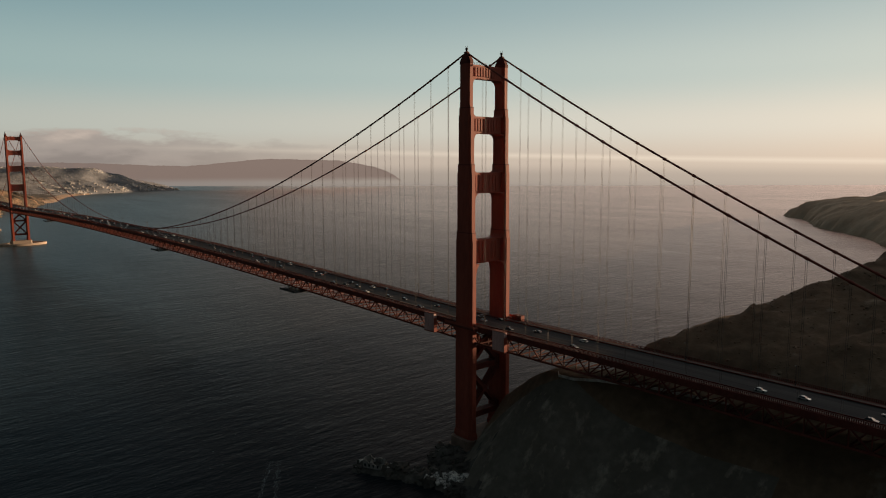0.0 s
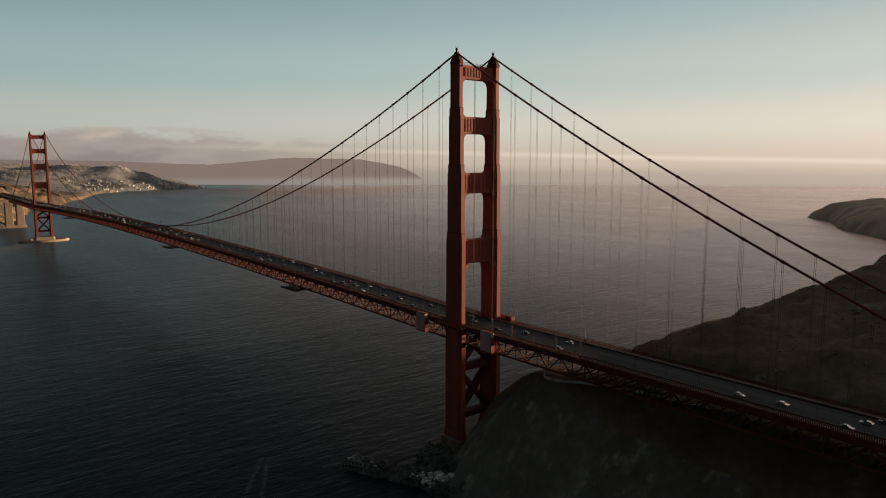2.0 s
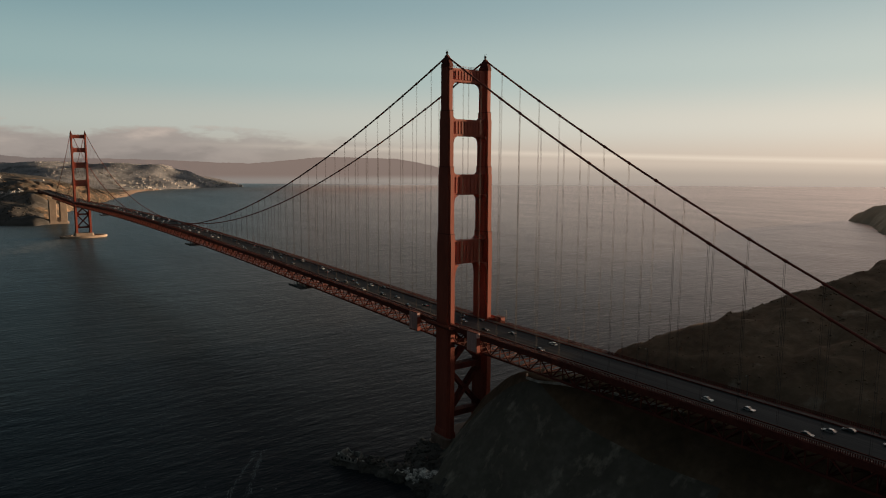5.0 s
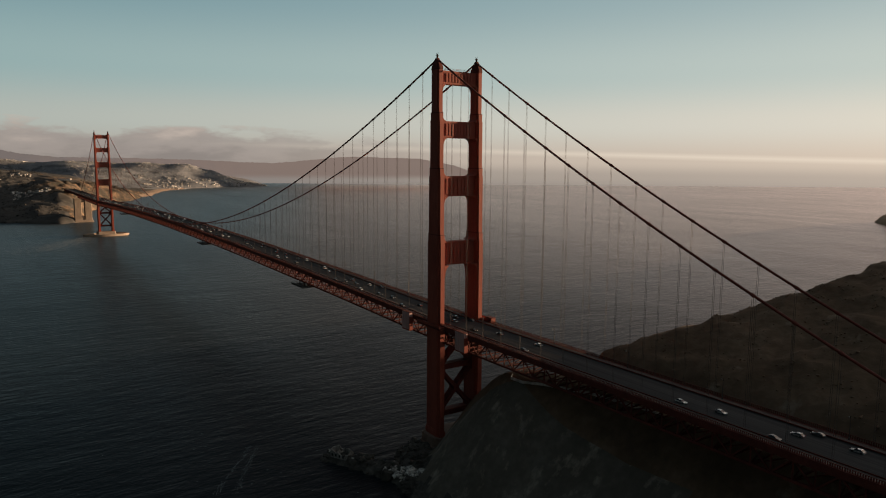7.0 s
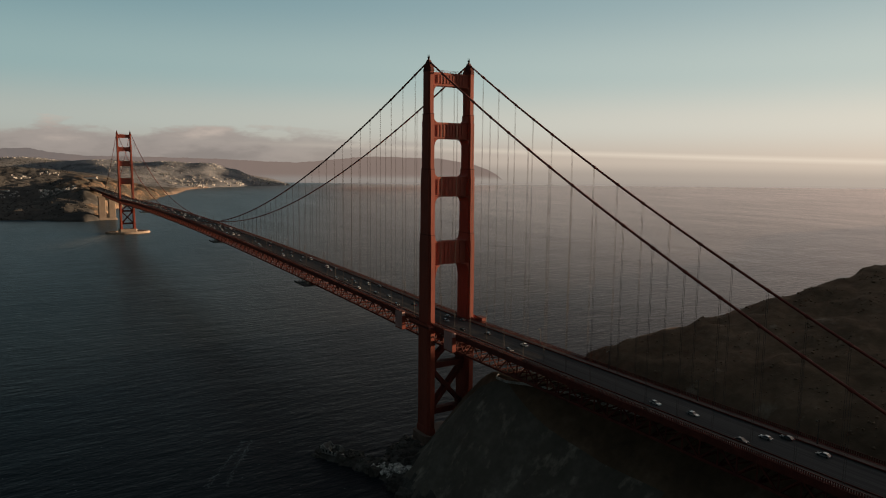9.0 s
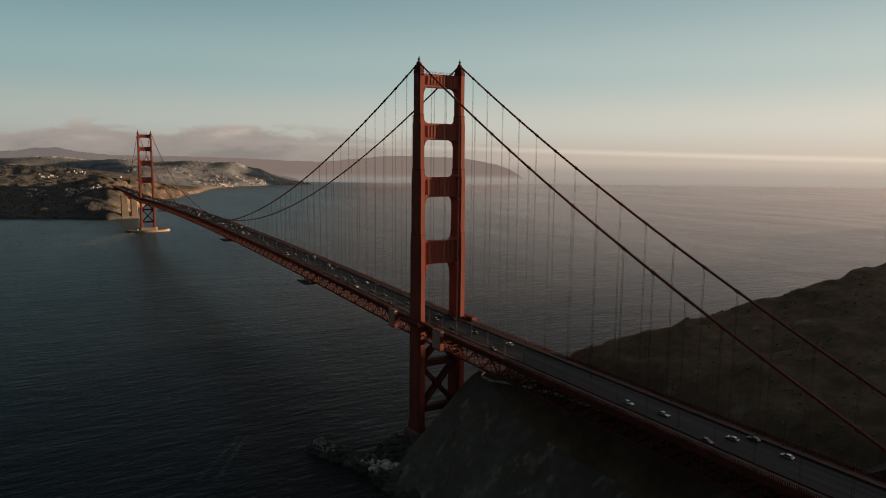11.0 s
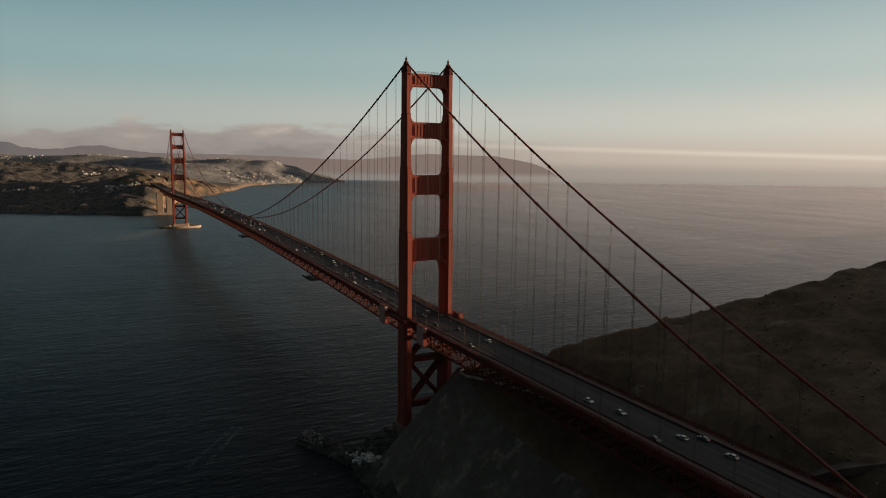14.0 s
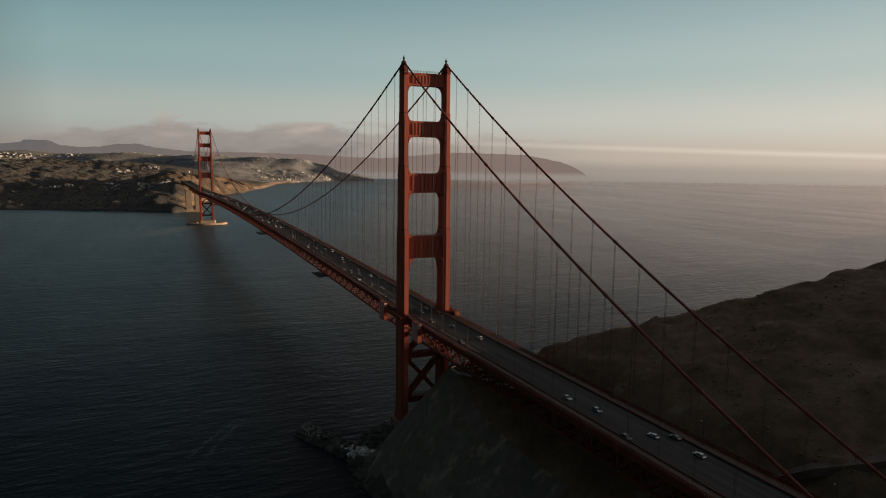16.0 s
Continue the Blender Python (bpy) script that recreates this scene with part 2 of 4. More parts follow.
def add_scars(m, color, scale, stretch, lo, hi):
    """Bare streaks of another colour, with shapes of their own, over a material."""
    nt = m.node_tree
    p = nt.nodes["Principled BSDF"]
    src = p.inputs["Base Color"].links[0].from_socket
    geo = nt.nodes.new("ShaderNodeNewGeometry")
    mp = nt.nodes.new("ShaderNodeMapping")
    mp.inputs["Scale"].default_value = [scale * k for k in stretch]
    nt.links.new(geo.outputs["Position"], mp.inputs[0])
    n = nt.nodes.new("ShaderNodeTexNoise")
    n.inputs["Scale"].default_value, n.inputs["Detail"].default_value, n.inputs["Roughness"].default_value = 1.0, 8.0, 0.65
    nt.links.new(mp.outputs[0], n.inputs[0])
    rng = nt.nodes.new("ShaderNodeMapRange")
    rng.inputs["From Min"].default_value, rng.inputs["From Max"].default_value = lo, hi
    nt.links.new(n.outputs[0], rng.inputs[0])
    mix = nt.nodes.new("ShaderNodeMix")
    mix.data_type = "RGBA"
    nt.links.new(rng.outputs[0], mix.inputs[0])
    nt.links.new(src, mix.inputs[6])
    mix.inputs[7].default_value = (*color, 1)
    nt.links.new(mix.outputs[2], p.inputs["Base Color"])


# Cooler copy of the scrub: blue shade put into the east slope's colour.
CLIFF = material("sea_cliff_in_shade", [(0.3, (0.066, 0.057, 0.047)), (0.5, (0.09, 0.079, 0.066)), (0.68, (0.13, 0.117, 0.1))], 0.045, 0.95, 1.6, fine=6, spec=0.1)
add_scars(CLIFF, (0.26, 0.228, 0.185), 0.075, (1, 1, 0.22), 0.56, 0.72)
add_scars(SCRUB, (0.26, 0.22, 0.175), 0.04, (1, 1, 0.3), 0.60, 0.76)
BUSH = material("bush_leaves", [(0.3, (0.105, 0.072, 0.05)), (0.7, (0.155, 0.107, 0.075))], 0.06, 0.9, 0.2, spec=0.1)
ROCK = material("shore_rock", [(0.3, (0.025, 0.023, 0.021)), (0.5, (0.05, 0.045, 0.04)), (0.68, (0.09, 0.082, 0.073)), (0.8, (0.2, 0.188, 0.17))], 0.12, 0.9, 0.9, fine=6, spec=0.2)
FOREST = material("city_woods", [(0.36, (0.043, 0.041, 0.040)), (0.5, (0.055, 0.052, 0.05)), (0.64, (0.074, 0.068, 0.063))], 0.009, 0.95, 0.6, fine=8, spec=0.1)
BLUFF = material("sandy_bluff", [(0.47, (0.045, 0.039, 0.032)), (0.515, (0.075, 0.055, 0.041)), (0.58, (0.15, 0.098, 0.066)), (0.72, (0.22, 0.15, 0.10))], 0.03, 0.95, 2.5, fine=5, stretch=(1, 1, 0.35), spec=0.1)
# Dry grass paled past its own tone: haze put into the colour.
DRY = material("dry_grass_hazed", [(0.3, (0.32, 0.225, 0.155)), (0.5, (0.38, 0.275, 0.195)), (0.7, (0.44, 0.33, 0.24))], 0.015, 0.95, 2.0, fine=7, spec=0.1)
# Far hill and town ground: haze paled and greyed into their colours.
FAR_HILL = material("far_hill_hazed", [(0.35, (0.13, 0.128, 0.13)), (0.65, (0.18, 0.175, 0.174))], 0.01, 0.95, 0.0, fine=7, spec=0.1)
TOWN = material("town_ground_hazed", [(0.38, (0.08, 0.083, 0.092)), (0.5, (0.132, 0.135, 0.146)), (0.62, (0.205, 0.206, 0.218))], 0.018, 0.95, 0.6, fine=9, spec=0.1)
SAND = material("beach_sand", [(0.3, (0.17, 0.122, 0.095)), (0.7, (0.22, 0.165, 0.13))], 0.02, 0.9, 0.1, spec=0.1)
WATER = water_material()


# ---- mesh tools ----
class Shape:
    """Collects corners and faces of one mesh."""

    def __init__(self):
        self.v, self.f = [], []

    def add(self, verts, faces):
        n = len(self.v)
        self.v += [tuple(v) for v in verts]
        self.f += [tuple(n + i for i in f) for f in faces]
        return self

    def box(self, c, size, turn=0.0):
        cx, cy, cz = c
        a, b, h = size[0] / 2, size[1] / 2, size[2] / 2
        co, si = math.cos(turn), math.sin(turn)
        pts = [(-a, -b, -h), (a, -b, -h), (a, b, -h), (-a, b, -h), (-a, -b, h), (a, -b, h), (a, b, h), (-a, b, h)]
        return self.add([(cx + x * co - y * si, cy + x * si + y * co, cz + z) for x, y, z in pts],
                        [(3, 2, 1, 0), (4, 5, 6, 7), (0, 1, 5, 4), (1, 2, 6, 5), (2, 3, 7, 6), (3, 0, 4, 7)])

    def beam(self, p, q, w, h):
        """A bar of section w by h from p to q."""
        p, q = Vector(p), Vector(q)
        d = (q - p).normalized()
        side = d.cross(Vector((0, 0, 1)))
        side = side.normalized() if side.length > 1e-4 else Vector((0, 1, 0))
        top = side.cross(d).normalized()
        pts = [o + side * (a * w / 2) + top * (b * h / 2) for o in (p, q) for a, b in ((-1, -1), (1, -1), (1, 1), (-1, 1))]
        return self.add(pts, [(0, 1, 2, 3), (7, 6, 5, 4), (0, 4, 5, 1), (1, 5, 6, 2), (2, 6, 7, 3), (3, 7, 4, 0)])

    def loft(self, rings, caps=True):
        """Skins rings of equal length."""
        n, k = len(rings[0]), len(rings)
        faces = [(r * n + i, r * n + (i + 1) % n, (r + 1) * n + (i + 1) % n, (r + 1) * n + i) for r in range(k - 1) for i in range(n)]
        if caps:
            faces += [tuple(range(n - 1, -1, -1)), tuple((k - 1) * n + i for i in range(n))]
        return self.add([p for r in rings for p in r], faces)

    def tube(self, pts, radius, sides=8):
        rings = []
        for i, p in enumerate(pts):
            d = (Vector(pts[min(i + 1, len(pts) - 1)]) - Vector(pts[max(i - 1, 0)])).normalized()
            a = d.cross(Vector((0, 1, 0))) if abs(d.y) < 0.9 else d.cross(Vector((0, 0, 1)))
            a.normalize()
            b = d.cross(a)
            rings.append([Vector(p) + (a * math.cos(2 * math.pi * k / sides) + b * math.sin(2 * math.pi * k / sides)) * radius for k in range(sides)])
        return self.loft(rings)

    def mesh(self, name, mat, smooth=False):
        me = bpy.data.meshes.new(name)
        me.from_pydata(self.v, [], self.f)
        me.materials.append(mat)
        if smooth:
            me.polygons.foreach_set("use_smooth", [True] * len(me.polygons))
        me.update()
        return me


def part(name, shape, mat, parent, label="", smooth=False):
    ob = new(name, shape if isinstance(shape, bpy.types.Mesh) else shape.mesh(name, mat, smooth))
    ob.parent = parent
    return tagged(ob, label)


def thing(name, label, category, group="", kind="", at=(0, 0, 0)):
    ob = new(name)
    ob.location = at
    return tagged(ob, label, category, group, kind)


# ---- the lie of the bridge ----
SPAN = -1370.0
END_NORTH, END_SOUTH = 343.0, SPAN - 380.0
CABLE_Y, TOP = 13.7, 229.5


def road_z(x):
    if x >= 0 or x <= SPAN:
        return 77.4
    u = (x - SPAN / 2) / (SPAN / 2)
    return 77.4 + 9.0 * (1 - u * u)


def cable_z(x):
    if SPAN <= x <= 0:
        u = (x - SPAN / 2) / (SPAN / 2)
        return 86.8 + (TOP - 86.8) * u * u
    d = x if x > 0 else SPAN - x
    return TOP - 0.585 * d + 0.000358 * d * d


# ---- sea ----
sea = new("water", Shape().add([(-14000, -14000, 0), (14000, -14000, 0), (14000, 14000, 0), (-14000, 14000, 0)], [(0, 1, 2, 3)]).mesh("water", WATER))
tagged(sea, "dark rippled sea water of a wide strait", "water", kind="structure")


# ---- terrain ----
def ground_mesh(name, xs, ys, height, mats, pick=None, low=-8.0):
    X, Y = np.meshgrid(xs, ys, indexing="ij")
    Z = height(X, Y)
    nx, ny = X.shape
    idx = np.arange(nx * ny).reshape(nx, ny)
    quads = np.stack([idx[:-1, :-1], idx[1:, :-1], idx[1:, 1:], idx[:-1, 1:]], -1).reshape(-1, 4)
    zq = Z.ravel()[quads]
    quads = quads[zq.max(1) > low + 0.5]
    me = bpy.data.meshes.new(name)
    me.from_pydata(np.stack([X.ravel(), Y.ravel(), Z.ravel()], 1).tolist(), [], quads.tolist())
    for m in mats:
        me.materials.append(m)
    if pick is not None:
        c = np.stack([X.ravel(), Y.ravel(), Z.ravel()], 1)[quads]
        me.polygons.foreach_set("material_index", pick(c).astype(np.int32))
    me.polygons.foreach_set("use_smooth", [True] * len(me.polygons))
    me.update()
    bm = bmesh.new()
    bm.from_mesh(me)
    bmesh.ops.delete(bm, geom=[v for v in bm.verts if not v.link_faces], context="VERTS")
    bm.to_mesh(me)
    bm.free()
    return me


def rough(X, Y, size, seed, octaves=4):
    """Smooth noise between about -1 and 1, from sums of turned sines with warps."""
    rs = np.random.RandomState(seed)
    out, amp, total = np.zeros_like(X, dtype=float), 1.0, 0.0
    for _ in range(octaves):
        layer = np.zeros_like(out)
        for _ in range(5):
            a, ph, k = rs.uniform(0, 2 * np.pi), rs.uniform(0, 2 * np.pi, 2), rs.uniform(0.7, 1.4) / size
            u = X * np.cos(a) + Y * np.sin(a)
            v = -X * np.sin(a) + Y * np.cos(a)
            layer += np.sin(2 * np.pi * k * u + ph[0] + 1.3 * np.sin(2 * np.pi * k * 0.7 * v + ph[1]))
        out += amp * layer / 5 * 1.6
        total += amp
        amp, size = amp * 0.5, size * 0.47
    return out / total


CREST_Y = [10, 18, 32, 55, 80, 125, 176, 260, 360, 700]
CREST_X = [76, 84, 91, 108, 125, 152, 165, 192, 230, 300]
CREST_Z = [64, 67, 77, 87, 96.5, 111.5, 124, 147, 174, 230]


def headland(X, Y):
    base = np.interp(X, [-25, -12, -4, 5, 12, 38, 53, 64, 90, 150, 420], [-14, -4, 6, 21, 33, 52, 60, 62, 63, 64.5, 66])
    edge = np.interp(X, [5, 40, 64, 76, 86, 95, 109, 145, 300], [8, 0, -9, -11, -6, -2, 3, 8, 8])
    east = base - np.clip(edge - Y, 0, None) * np.interp(X, [40, 76, 110, 200], [0.95, 1.4, 1.05, 0.9])
    zc, xc = np.interp(Y, CREST_Y, CREST_Z), np.interp(Y, CREST_Y, CREST_X)
    west = zc - np.clip(xc - X, 0, None) * 1.15 + np.clip(X - xc, 0, 140) * 0.02
    t = np.clip((Y - 10) / 22, 0, 1)
    h = np.where(Y < 10, east, base * (1 - t) + west * t)
    ax, ay, bx, by = -21.0, -69.0, 38.0, -42.0
    along = np.clip(((X - ax) * (bx - ax) + (Y - ay) * (by - ay)) / ((bx - ax) ** 2 + (by - ay) ** 2), 0, 1)
    spit = 3.6 - np.clip(np.hypot(X - ax - along * (bx - ax), Y - ay - along * (by - ay)) - 3, 0, None) * 0.95
    cove = np.clip(((X - 34) * -34 + (Y + 44) * 22) / (34 ** 2 + 22 ** 2), 0, 1)
    shelf = 5.0 - np.clip(np.hypot(X - 34 + 34 * cove, Y + 44 - 22 * cove) - 7, 0, None) * 0.7
    n = rough(X, Y, 46, 5) * 2.6 + rough(X, Y, 15, 9, 3) * 1.5
    keep = np.clip((np.abs(Y) - 15) / 18, 0.12, 1)
    h = h + n * keep * np.clip((h + 6) / 14, 0.15, 1)
    h = np.where((np.abs(Y) < 17) & (X > 60), np.minimum(h, 63.5), h)
    spit = np.maximum(spit, shelf) + rough(X, Y, 9, 3, 3) * 2.2
    return np.clip(np.maximum(h, spit), -8, None)


def headland_pick(c):
    m = c.mean(1)
    steep = (c[:, :, 2].max(1) - c[:, :, 2].min(1))
    # slope east of the bridge, which takes the colour with shade in it
    cliff = (m[:, 1] < -12) & (m[:, 0] < 190 + 14 * np.sin(m[:, 1] * 0.1))
    return np.where((m[:, 2] < 7 + 2 * np.sin(m[:, 0] * 0.3)) | (steep > 6.5), 1, np.where(cliff, 2, 0))


hill = new("ground_headland", ground_mesh("ground_headland", np.arange(-60, 560, 3.0), np.arange(-140, 640, 3.0), headland, [SCRUB, ROCK, CLIFF], headland_pick))
tagged(hill, "dark scrub-covered coastal hillside with rocky shore", "hill", kind="structure")


def relief(P, coast, rise):
    """How far each place lies inside a coastline, and the height and the run of the rise behind it."""
    poly = np.array(coast, float)
    dist, inside = np.full(len(P), 1e9), np.zeros(len(P), bool)
    for a, b in zip(poly, np.roll(poly, -1, 0)):
        ab = b - a
        t = np.clip(((P - a) @ ab) / (ab @ ab), 0, 1)
        dist = np.minimum(dist, np.hypot(*(P - a - t[:, None] * ab).T))
        cross = (a[1] > P[:, 1]) != (b[1] > P[:, 1])
        with np.errstate(divide="ignore", invalid="ignore"):
            inside ^= cross & (P[:, 0] < (b[0] - a[0]) * (P[:, 1] - a[1]) / (b[1] - a[1]) + a[0])
    r = np.array(rise, float)
    d2 = ((P[:, None, :] - r[None, :, :2]) ** 2).sum(2) + 4000
    w = d2 ** -2.0
    w /= w.sum(1, keepdims=True)
    return np.where(inside, dist, -dist), w @ r[:, 2], w @ r[:, 3]


# the headland out along the ocean shore: its coastline, and what rises behind it
CAPE_COAST = [(-648, 1968), (-600, 1905), (-545, 1868), (-490, 1770), (-452, 1690), (-428, 1645), (-385, 1580), (-325, 1530), (-225, 1405), (-150, 1262),
              (0, 1100), (300, 950), (900, 900), (900, 2480), (-100, 2480), (-420, 2300), (-560, 2080)]
# The last three heights lie unseen, set so their shadow reaches deck level.
CAPE_RISE = [(-625, 1962, 30, 30), (-580, 1945, 62, 34), (-545, 1915, 76, 40), (-505, 1925, 60, 40), (-450, 1950, 68, 40), (-430, 2010, 60, 40), (-380, 2060, 88, 50),
             (-400, 1660, 52, 30), (-350, 1680, 66, 50), (-280, 1640, 84, 60), (-180, 1600, 108, 90), (0, 1560, 150, 120), (250, 1600, 196, 150), (600, 1600, 260, 200)]


def far_point(X, Y):
    """The farther headland out along the ocean shore."""
    P = np.stack([X.ravel(), Y.ravel()], 1)
    s, high, run = relief(P, CAPE_COAST, CAPE_RISE)
    s = s + rough(P[:, 0], P[:, 1], 90, 23) * 9
    h = high * (1 - np.exp(-s / run)) + rough(P[:, 0], P[:, 1], 110, 21) * 6 * np.clip(s / 60, 0, 1)
    return np.where(s > 0, np.maximum(h, 0.5), -8).reshape(X.shape)


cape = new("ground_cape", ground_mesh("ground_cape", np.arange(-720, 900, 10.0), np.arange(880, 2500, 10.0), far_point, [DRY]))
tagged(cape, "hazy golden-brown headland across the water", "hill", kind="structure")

# the city's shore, and what rises behind it: x, y, height, metres in which it rises
COAST = [(-2300, -2600), (-2150, -1400), (-1976, -520), (-1897, -368), (-1839, -218), (-1772, -113), (-1735, -58), (-1742, -18), (-1900, 20),
         (-2200, 80), (-2571, 154), (-2720, 276), (-3159, 450), (-3600, 610), (-3850, 820), (-3950, 1027), (-3980, 1190), (-4040, 1340), (-4500, 1440), (-6000, 1600), (-6000, -2600)]
RISE = [(-2300, -1500, 60, 300), (-2100, -520, 25, 140), (-2050, -250, 30, 140), (-1900, -120, 36, 90), (-1840, -30, 36, 70), (-1800, 10, 30, 60), (-1930, -20, 66, 60), (-2050, 30, 88, 42), (-2400, 20, 106, 60),
        (-2650, 150, 92, 80), (-2900, 200, 84, 110), (-3100, 300, 60, 160), (-3400, 420, 40, 260), (-3800, 650, 50, 260), (-3960, 880, 70, 110), (-4020, 1040, 52, 70), (-4040, 1190, 20, 50), (-4110, 1330, 20, 60),
        (-2500, -250, 84, 400), (-2900, -280, 126, 420), (-3000, -700, 138, 420), (-3000, -1300, 140, 420), (-3250, -450, 142, 420), (-3200, -180, 156, 420), (-3150, 60, 138, 300),
        (-4200, -150, 88, 900), (-4300, 420, 125, 250), (-4980, -780, 190, 500), (-4980, -980, 180, 500), (-4930, -520, 165, 500), (-4880, -330, 165, 500), (-4780, -140, 178, 500), (-4780, 70, 158, 500),
        (-4500, 300, 154, 200), (-4300, 600, 148, 110), (-4180, 850, 140, 60), (-4130, 990, 108, 60), (-4080, 1120, 50, 60), (-4160, 1300, 16, 80), (-3700, -200, 88, 700), (-3700, -900, 92, 700), (-4350, -700, 95, 700), (-4350, -1100, 95, 700),
        (-4980, -1300, 170, 600)]


def city(X, Y):
    P = np.stack([X.ravel(), Y.ravel()], 1)
    s, high, run = relief(P, COAST, RISE)
    s = s + rough(P[:, 0], P[:, 1], 220, 33) * 22
    h = np.where(s > 0, high * (1 - np.exp(-s / run)) + 1.5, -8 + np.clip(s * 0.1 + 8, 0, 8))
    h = h + rough(P[:, 0], P[:, 1], 330, 41) * np.clip(s / 300, 0, 1) * np.interp(P[:, 0], [-4000, -3200], [1.5, 7]) + rough(P[:, 0], P[:, 1], 60, 43) * np.clip(s / 60, 0, 1) * np.interp(P[:, 0], [-4000, -3200], [1, 2])
    # the uneven roof of the woods
    h = h + np.clip(s / 50, 0, 1) * np.clip((P[:, 0] + 4300) / 300, 0, 1) * (rough(P[:, 0], P[:, 1], 95, 71, 3) * 4.5 + rough(P[:, 0], P[:, 1], 34, 72, 2) * 2.2) * np.clip((120 - P[:, 1]) / 200, 0, 1)
    # gullies in the sea cliffs
    cliff = np.clip((P[:, 0] + 3200) / 200, 0, 1) * np.clip((P[:, 1] + 60) / 60, 0, 1) * np.clip(s / 25, 0, 1) * np.clip((260 - s) / 160, 0, 1)
    h = h + cliff * (7 - 24 * np.abs(rough(P[:, 0], P[:, 1], 120, 51, 3)) + 5 * rough(P[:, 0], P[:, 1], 36, 52, 3))
    return np.where(s > 0, np.maximum(h, 0.5), -8).reshape(X.shape)


def city_pick(c):
    m = c.mean(1)
    slope = np.ptp(c[:, :, 2], axis=1) / (np.ptp(c[:, :, 0], axis=1) + np.ptp(c[:, :, 1], axis=1))
    bluff = (m[:, 0] > -3150) & (m[:, 0] < -1790) & (m[:, 1] > -45 + 40 * np.sin(m[:, 0] * 0.012) + 25 * np.sin(m[:, 0] * 0.037)) & ((slope > 0.16) | (m[:, 2] < 12))
    beach = (m[:, 2] < 9) & (m[:, 0] < -3000) & (m[:, 1] < 740)
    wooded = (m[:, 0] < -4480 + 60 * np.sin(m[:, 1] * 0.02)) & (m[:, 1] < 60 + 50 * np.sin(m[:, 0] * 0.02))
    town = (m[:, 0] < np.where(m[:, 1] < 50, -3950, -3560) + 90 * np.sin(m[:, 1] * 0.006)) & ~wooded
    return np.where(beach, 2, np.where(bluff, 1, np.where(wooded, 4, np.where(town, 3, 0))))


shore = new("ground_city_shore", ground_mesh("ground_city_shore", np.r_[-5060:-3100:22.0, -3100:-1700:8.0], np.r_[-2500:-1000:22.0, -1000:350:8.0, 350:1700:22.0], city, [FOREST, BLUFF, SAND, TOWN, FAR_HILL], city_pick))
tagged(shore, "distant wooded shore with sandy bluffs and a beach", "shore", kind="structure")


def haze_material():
    """The farthest hills, with the evening haze painted as emission that fades out towards the water."""
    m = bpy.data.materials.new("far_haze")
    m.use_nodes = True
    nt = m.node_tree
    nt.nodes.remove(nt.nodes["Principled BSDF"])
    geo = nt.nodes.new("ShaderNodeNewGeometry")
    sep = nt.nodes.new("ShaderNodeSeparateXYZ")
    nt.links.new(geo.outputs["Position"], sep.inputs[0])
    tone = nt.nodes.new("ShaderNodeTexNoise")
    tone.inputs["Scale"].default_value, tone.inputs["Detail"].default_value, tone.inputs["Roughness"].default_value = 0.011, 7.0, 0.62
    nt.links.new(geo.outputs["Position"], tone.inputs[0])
    # the painted haze gets warmer and stronger towards the low sun
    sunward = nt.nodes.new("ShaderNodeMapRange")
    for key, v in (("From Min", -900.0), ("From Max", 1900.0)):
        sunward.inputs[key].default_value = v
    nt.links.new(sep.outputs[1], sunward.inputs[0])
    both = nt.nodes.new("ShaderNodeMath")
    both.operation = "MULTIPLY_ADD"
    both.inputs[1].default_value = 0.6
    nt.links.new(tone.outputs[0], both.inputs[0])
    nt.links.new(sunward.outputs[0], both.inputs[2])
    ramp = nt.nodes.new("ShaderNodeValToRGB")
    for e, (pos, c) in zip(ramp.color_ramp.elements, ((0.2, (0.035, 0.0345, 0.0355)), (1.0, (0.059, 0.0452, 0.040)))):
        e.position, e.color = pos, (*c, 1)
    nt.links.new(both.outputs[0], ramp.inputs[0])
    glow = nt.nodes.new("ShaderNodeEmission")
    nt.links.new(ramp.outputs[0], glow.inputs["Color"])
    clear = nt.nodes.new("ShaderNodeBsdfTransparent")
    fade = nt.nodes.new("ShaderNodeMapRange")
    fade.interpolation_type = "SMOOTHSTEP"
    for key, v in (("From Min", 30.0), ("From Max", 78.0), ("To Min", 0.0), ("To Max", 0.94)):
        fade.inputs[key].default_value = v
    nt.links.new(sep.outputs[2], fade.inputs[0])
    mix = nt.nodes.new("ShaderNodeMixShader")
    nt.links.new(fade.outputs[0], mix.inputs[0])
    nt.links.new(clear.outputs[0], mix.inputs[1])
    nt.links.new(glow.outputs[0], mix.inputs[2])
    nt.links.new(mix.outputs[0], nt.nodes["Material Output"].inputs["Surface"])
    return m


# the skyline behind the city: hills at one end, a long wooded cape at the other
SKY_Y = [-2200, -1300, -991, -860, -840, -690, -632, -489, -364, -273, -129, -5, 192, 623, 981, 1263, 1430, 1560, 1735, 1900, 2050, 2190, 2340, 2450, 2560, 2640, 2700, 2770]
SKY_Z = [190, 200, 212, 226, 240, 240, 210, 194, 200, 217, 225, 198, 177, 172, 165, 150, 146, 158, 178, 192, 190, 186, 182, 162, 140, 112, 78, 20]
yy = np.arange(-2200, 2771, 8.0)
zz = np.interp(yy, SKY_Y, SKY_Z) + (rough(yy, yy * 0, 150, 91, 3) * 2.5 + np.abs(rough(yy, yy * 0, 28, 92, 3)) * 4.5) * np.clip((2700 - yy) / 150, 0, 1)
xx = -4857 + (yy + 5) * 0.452


